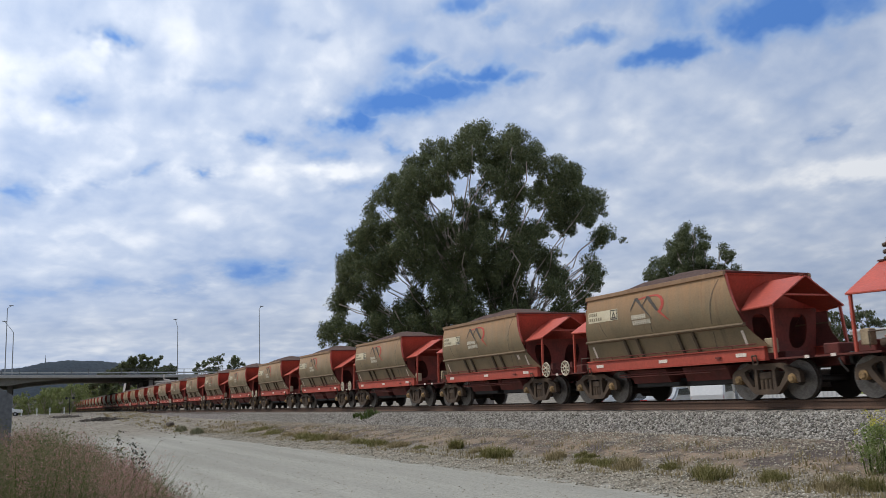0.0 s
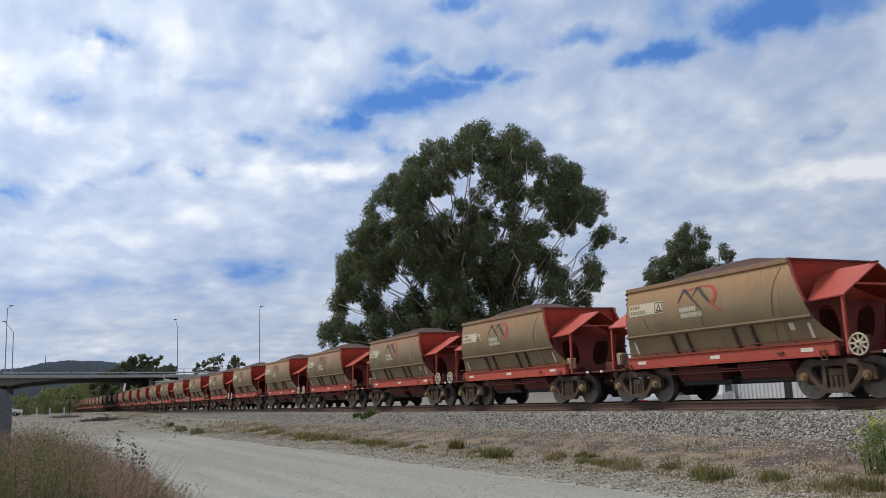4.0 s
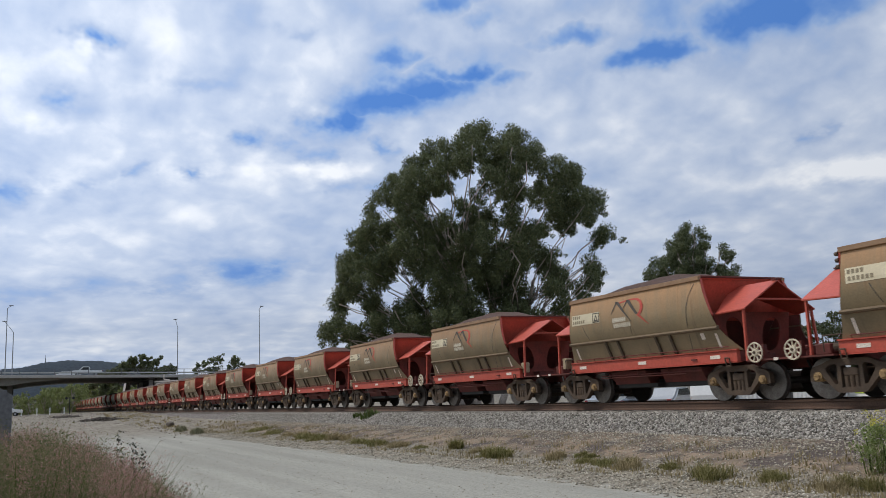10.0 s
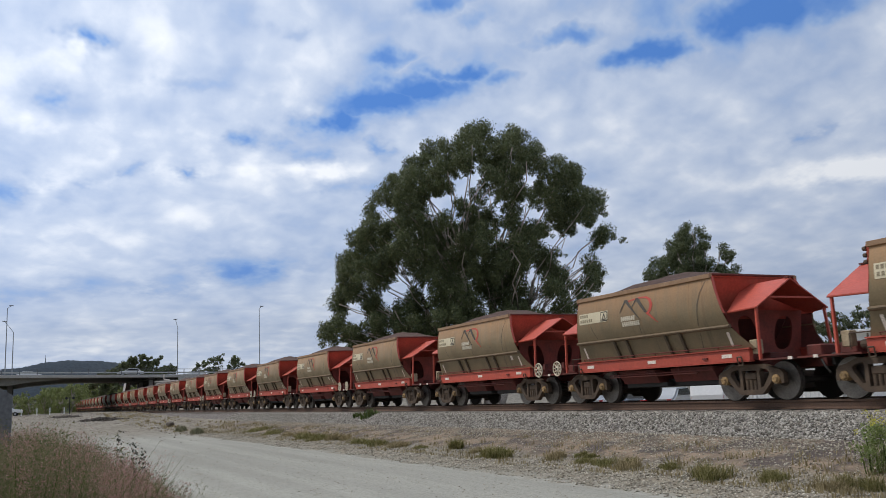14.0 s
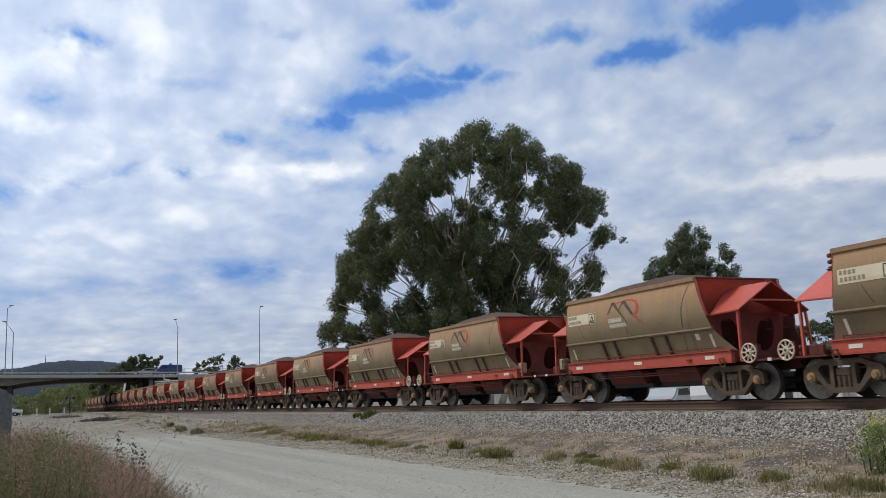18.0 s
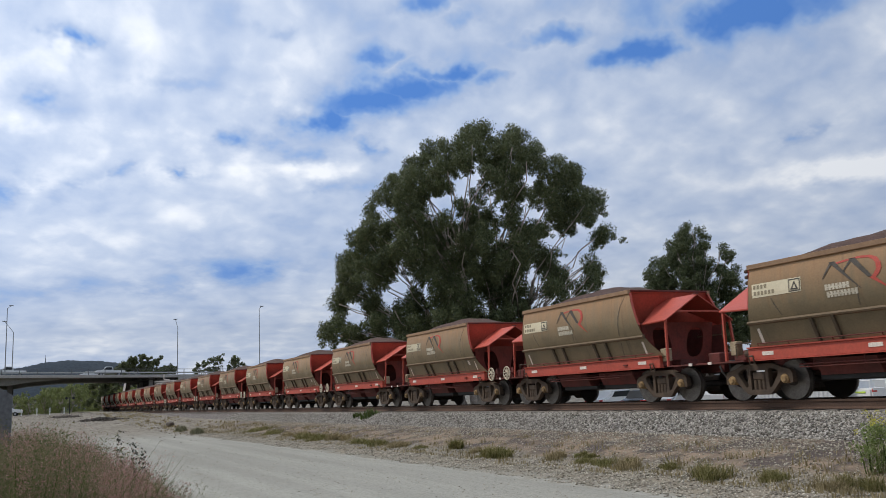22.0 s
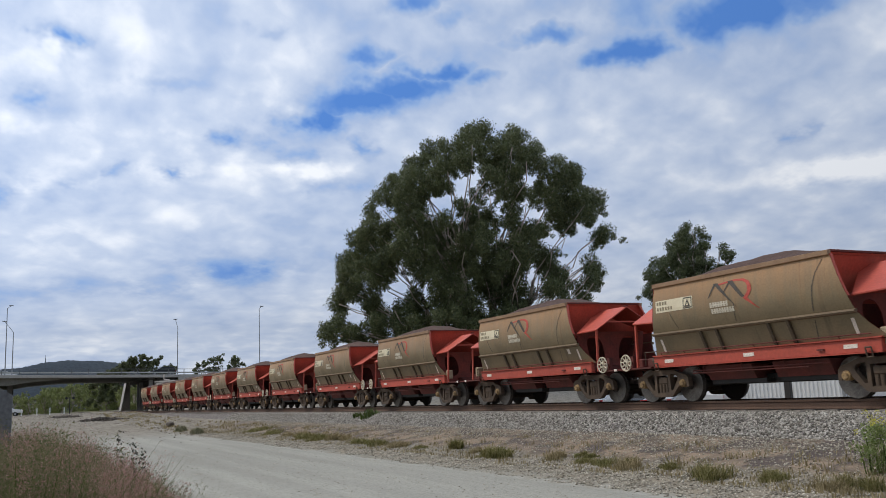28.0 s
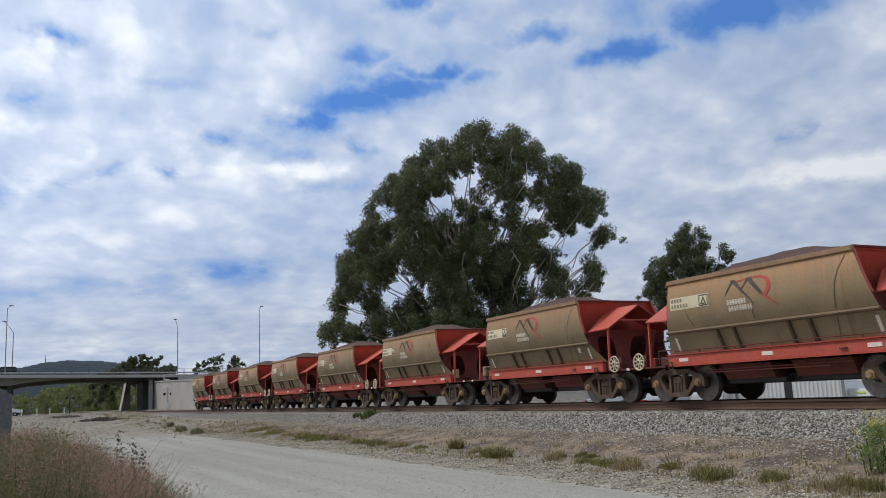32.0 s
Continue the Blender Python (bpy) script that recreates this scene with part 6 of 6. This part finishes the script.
# kind, paint, label, direction (-1: towards the camera's road side), seconds and place at which it is on the bridge
TRAFFIC = [
    ("wagon", "car_dark", "dark station wagon driving over the bridge", -1, 1.0, 18.7, 22.0),
    ("sedan", "car_white", "white sedan driving over the bridge", 1, 2.0, 14.5, 21.0),
    ("sedan", "car_dark", "dark sedan driving over the bridge", -1, 2.6, 12.0, 20.0),
    ("ute", "car_white", "white four-wheel-drive driving over the bridge", -1, 6.0, 19.2, 21.5),
    ("sedan", "car_white", "white sedan driving over the bridge", 1, 7.2, 14.2, 20.5),
    ("wagon", "car_white", "white station wagon driving over the bridge", -1, 8.5, 13.0, 18.2),
    ("ute", "car_white", "white pickup driving over the bridge", -1, 10.0, 10.8, 19.8),
    ("sedan", "car_white", "white sedan driving over the bridge", 1, 10.7, 23.0, 20.0),
    ("wagon", "car_white", "white station wagon driving over the bridge", -1, 12.5, 12.5, 20.8),
    ("sedan", "car_white", "white sedan driving over the bridge", -1, 14.2, 14.4, 20.0),
    ("van", "car_blue", "dark blue van driving over the bridge", -1, 18.5, 15.2, 20.0),
    ("sedan", "car_silver", "silver sedan driving over the bridge", -1, 18.5, 11.4, 20.0),
    ("ute", "car_white", "white pickup driving over the bridge", -1, 21.0, 19.2, 21.0),
    ("sedan", "car_silver", "silver sedan driving over the bridge", -1, 21.5, 5.4, 20.5),
    ("ute", "car_white", "white pickup driving over the bridge", -1, 22.0, 14.8, 21.0),
    ("wagon", "car_dark", "black station wagon driving over the bridge", -1, 28.5, 14.4, 19.5),
    ("sedan", "car_white", "white sedan driving over the bridge", 1, 29.0, 18.8, 21.0),
    ("wagon", "car_dark", "dark station wagon driving over the bridge", -1, 29.5, 10.4, 21.0),
    ("sedan", "car_white", "white sedan driving over the bridge", 1, 30.5, 18.4, 20.5),
    ("wagon", "car_dark", "dark station wagon driving over the bridge", -1, 31.0, 17.0, 20.0),
    ("wagon", "car_white", "white station wagon driving over the bridge", 1, 30.0, 18.8, 20.5),
    ("sedan", "car_white", "white sedan driving over the bridge", 1, 13.0, 13.0, 20.0),
    ("sedan", "car_white", "white sedan driving over the bridge", 1, 14.0, 1.5, 20.0),
    ("sedan", "car_silver", "silver sedan driving over the bridge", 1, 17.0, 4.2, 20.0),
    ("sedan", "car_white", "white sedan driving over the bridge", 1, 22.0, 13.0, 20.0),
    ("sedan", "car_white", "white sedan driving over the bridge", -1, 25.0, 21.6, 22.0),
    ("sedan", "car_silver", "silver sedan driving over the bridge", 1, 25.0, 18.5, 20.5),
    ("wagon", "car_white", "white station wagon driving over the bridge", -1, 25.5, 33.8, 21.0),
]
MOVERS = []
for shape, paint, label, way, t0, y0, speed in TRAFFIC:
    x = -171.0 if way < 0 else -183.0
    y0 = y0 if way < 0 else y0 * 0.968
    ob = car(shape, paint, label, pose(x, y0, deck_top(y0), 0, 0, 90 * way), "cars driving over the bridge")
    MOVERS.append((ob, x, way, t0, y0, speed))


def move_traffic():
    for ob, x, way, t0, y0, speed in MOVERS:
        walk(ob, [(t, pose(x, y0 + way * speed * (t - t0), deck_top(y0 + way * speed * (t - t0)), 0, 1.55 * way, 90 * way)) for t in (0.0, 16.0, 32.0)])


def build_yard():
    """Parked vehicles, sheds and small things beyond the track."""
    def on(x, y, turn):
        return pose(x, y, float(ground_z(x, y)), 0, 0, turn)
    g = "vehicles parked in the yard"
    car("ute", "car_white", "white pickup with a ladder rack parked in the yard", on(-29.9, 37.6, 162), g, rack=True)
    car("wagon", "car_white", "white station wagon parked in the yard beyond the railway", on(-35.0, 33.2, 128), g)
    car("sedan", "car_silver", "silver sedan parked in the yard", on(-37.6, 32.5, 120), g)
    box_c = thing("shipping_container", "white corrugated steel container in the yard", "container", on(-31.0, 36.1, 28))
    part("shell", nbox(-3.62, 1.62, -1.1, 1.1, -0.05, 2.55, bevel=0.03), M["white"], box_c)
    for k in range(26):
        part("corrugation", nbox(-3.5 + k * 0.2, -3.4 + k * 0.2, -1.14, -1.1, 0.12, 2.42), M["white"], box_c)
    for x in (-3.58, 1.58):
        part("corner_post", nbox(x - 0.07, x + 0.07, -1.16, -1.1, -0.05, 2.58), M["galv"], box_c)
    post = thing("steel_post", "short dark square steel post in the yard", "post", on(-29.4, 32.5, 20))
    part("shaft", nbox(-0.14, 0.14, -0.14, 0.14, -0.1, 2.1, bevel=0.02), M["black"], post)
    part("cap_plate", nbox(-0.18, 0.18, -0.18, 0.18, 2.1, 2.13), M["black"], post)
    car("sedan", "car_dark", "dark sedan parked in the yard", on(-41.0, 34.0, 110), g)
    car("sedan", "car_white", "white sedan parked in the yard", on(-47.0, 36.0, 100), g)
    car("ute", "car_white", "white pickup parked beside the level crossing", pose(-157.0, -2.2, float(ground_z(-157, -2.2)), 0, 0, 84))
    for (x, y, w, d, h, turn, lab) in ((-32.0, 45.8, 6.0, 3.0, 4.1, 38, "white two-level site cabin with a small window"), (-29.5, 50.5, 5.0, 3.5, 4.1, 40, "white flat-roofed site shed with a dark open front")):
        t = thing("site_shed", lab, "shed", on(x, y, turn), "sheds in the yard")
        zb = -0.1
        for nm, q in (("back_wall", (-w / 2, w / 2, d / 2 - 0.1, d / 2, zb, h)), ("side_wall", (-w / 2, -w / 2 + 0.1, -d / 2, d / 2 - 0.1, zb, h)), ("side_wall", (w / 2 - 0.1, w / 2, -d / 2, d / 2 - 0.1, zb, h))):
            part(nm, nbox(*q), M["white"], t)
        part("roof", nbox(-w / 2 - 0.3, w / 2 + 0.3, -d / 2 - 0.6, d / 2 + 0.2, h, h + 0.14, bevel=0.02), M["white"], t)
        if "open" in lab:
            for x2 in (-w / 2 + 0.1, w / 2 - 0.1):
                part("post", nbox(x2 - 0.08, x2 + 0.08, -d / 2 - 0.5, -d / 2 - 0.34, zb, h), M["white"], t)
        else:
            part("front_wall", nbox(-w / 2 + 0.1, w / 2 - 0.1, -d / 2, -d / 2 + 0.1, zb, h), M["white"], t)
            wd = part("window", nbox(-0.9, 0.3, -d / 2 - 0.03, -d / 2 + 0.02, 2.2, 3.3), M["galv"], t)
            part("pane", nbox(-0.82, 0.22, -d / 2 - 0.045, -d / 2 - 0.03, 2.28, 3.22), M["glass"], wd)
    # low pale wall blocks beside the line
    rr = random.Random(6)
    for i in range(14):
        x, y = -42 - i * 3.3 + rr.uniform(-0.4, 0.4), 24.2 + rr.uniform(-0.4, 0.6)
        bm = nbox(-0.9, 0.9, -0.3, 0.3, -0.1, rr.uniform(0.45, 0.75), bevel=0.06)
        tagged(part("concrete_block", bm, M["concrete"]), "pale weathered concrete block beside the track", "block", "blocks beside the track").matrix_basis = on(x, y, rr.uniform(-14, 14))


build_yard()


# ---------------------------------------------------------------- crossing furniture
def crossing_signal(x, y, turn, boards):
    t = thing("crossing_signal", "level-crossing mast with twin black signal discs", "railway signal", pose(x, y, float(ground_z(x, y)), 0, 0, turn), "level crossing signals")
    part("mast", rod(bmesh.new(), (0, 0, -0.2), (0, 0, 3.6 if boards else 2.7), 0.07, n=10), M["galv"] if boards else M["black"], t)
    for s in (-1, 1):
        bm = bmesh.new()
        rod(bm, (s * 0.52, -0.02, 2.45), (s * 0.52, -0.06, 2.45), 0.22, n=20)
        d = part("signal_disc", bm, M["black"], t)
        part("lens", rod(bmesh.new(), (s * 0.52, -0.06, 2.45), (s * 0.52, -0.10, 2.45), 0.10, n=14), M["glass"], d)
    part("crossarm", nbox(-0.55, 0.55, -0.03, 0.03, 2.42, 2.48), M["black"], t)
    for a in (-35, 35) if boards else ():
        bm = nbox(-0.6, 0.6, -0.09, -0.07, -0.07, 0.07)
        bmesh.ops.rotate(bm, verts=bm.verts, cent=(0, 0, 0), matrix=Matrix.Rotation(radians(a), 3, "Y"))
        bmesh.ops.translate(bm, verts=bm.verts, vec=(0, 0, 3.2))
        part("cross_board", bm, M["white"], t)
    if boards:
        part("equipment_case", nbox(-0.28, 0.28, -0.2, 0.2, 0.0, 1.15, bevel=0.03), M["white"], t)


crossing_signal(-146.5, 21.6, 78, True)
crossing_signal(-150.0, 7.1, 82, False)
for y in (0.2, 2.4, 4.25, 6.3):
    t = thing("guide_post", "short white wooden guide post", "post", pose(-150, y, float(ground_z(-150, y))), "white guide posts")
    part("shaft", nbox(-0.07, 0.07, -0.07, 0.07, -0.2, 1.05, bevel=0.02), M["white"], t)
    part("cap", nbox(-0.08, 0.08, -0.08, 0.08, 1.05, 1.09, bevel=0.01), M["white"], t)

cab = thing("roadside_cabinet", "plain grey sheet-metal cabinet with a sloping top", "cabinet", pose(-9.6, -0.07, float(ground_z(-9.6, -0.3))))
bm = bmesh.new()
prism(bm, [(0.0, -0.1), (0.0, 1.72), (-0.8, 2.24), (-0.8, -0.1)], "x", -0.3, 0.3)
part("housing", bm, M["grey_sheet"], cab)
part("plinth", nbox(-0.34, 0.34, -0.85, 0.04, -0.1, 0.06), M["concrete"], cab)


# ---------------------------------------------------------------- embankments of the bridge road
def build_embankment():
    """Fill under the bridge road, on its falling grade, and the road on it."""
    for y0, y1 in ((26.0, 720.0), (-720.0, -60.0)):
        bm = bmesh.new()
        top0, top1 = deck_top(y0) - 0.08, deck_top(y1) - 0.08
        foot = BX0 + 0.2 if y0 > 0 else BX0 + 16
        rows = []
        for y, top in ((y0, top0), (y1, top1)):
            low = min(-0.5, top - 0.4)
            rows.append([(foot, y, low), (BX0 - 0.4, y, top), (BX1 + 0.4, y, top), (BX1 - 16, y, low)])
        sheet(bm, rows)
        bmesh.ops.recalc_face_normals(bm, faces=bm.faces)
        tagged(part("embankment", bm, M["verge"]), "grassy embankment carrying the bridge road", "embankment", kind="structure")
    bm = bmesh.new()
    sheet(bm, [[(BX0 - 1.15, y, deck_top(y)), (BX1 + 1.15, y, deck_top(y))] for y in (-720, -60, 26, 720)])
    tagged(part("road", bm, M["asphalt"]), "asphalt road over the bridge and its embankments", "road", kind="structure")
    bm = grade(nbox(BX0 - 0.25, BX0 + 0.3, 26.2, 160, -0.3, 6.95))
    tagged(part("wall_north", bm, M["concrete"]), "pale concrete retaining wall of the bridge approach", "wall", kind="structure")


M["verge"] = surface("dry_grass_bank", (0.12, 0.11, 0.055), (0.08, 0.085, 0.04), 0.95, 0, 0.3, 3, 0.8, 0.2)
build_embankment()


# a dark boulder beside the access road
bm = bmesh.new()
bmesh.ops.create_icosphere(bm, subdivisions=2, radius=0.33)
rr = random.Random(3)
for v in bm.verts:
    v.co = Vector((v.co.x * 1.3, v.co.y, v.co.z * 0.75)) * rr.uniform(0.85, 1.12)
tagged(part("boulder", bm, M["rubble"]), "dark boulder beside the gravel road", "boulder").matrix_basis = pose(-72, 10.8, float(ground_z(-72, 10.8)) + 0.2)

# ---------------------------------------------------------------- motion
def train_at(t):
    """Where the reference wagon's top corner stands along the track: the train slows gently."""
    u = t / 32.0
    return -406.073 + u * (419.631 + u * (3.920 + u * (-26.666 - 8.422 * u)))


def motions():
    times = [float(t) for t in range(0, 33)]
    for n_w, ob in WAGONS:
        close = 0.07 if n_w % 2 else -0.07     # wagons run in close-coupled pairs
        walk(ob, [(t, pose(train_at(t) - n_w * PITCH + close, TRACK_Y, 0)) for t in times])
        turn_wheels(n_w, ob)
    move_clouds()
    move_traffic()


def turn_wheels(n_w, ob):
    """The wheelsets roll while their wagon passes near the road."""
    rows = [0.0]
    t = 0.0
    while t < 32.0:
        if -30.0 < train_at(t) - n_w * PITCH < -6.0:
            rows.append(round(t * 30) / 30)
        t += 1 / 30
    rows = sorted(set(rows + [32.0]))
    if len(rows) < 3:
        return
    start = rows[1]
    for bog in [c for c in ob.children if c.name.startswith("bogie")]:
        for ws in [c for c in bog.children if c.name.startswith("wheelset")]:
            at = ws.location.copy()
            keys = []
            for r in rows:
                k = min(max(r, start), rows[-2])
                a = math.degrees((train_at(k) - train_at(start)) / 0.455)
                keys.append((r, pose(at.x, at.y, at.z, 0, a % 360.0, 0)))
            walk(ws, keys)


motions()
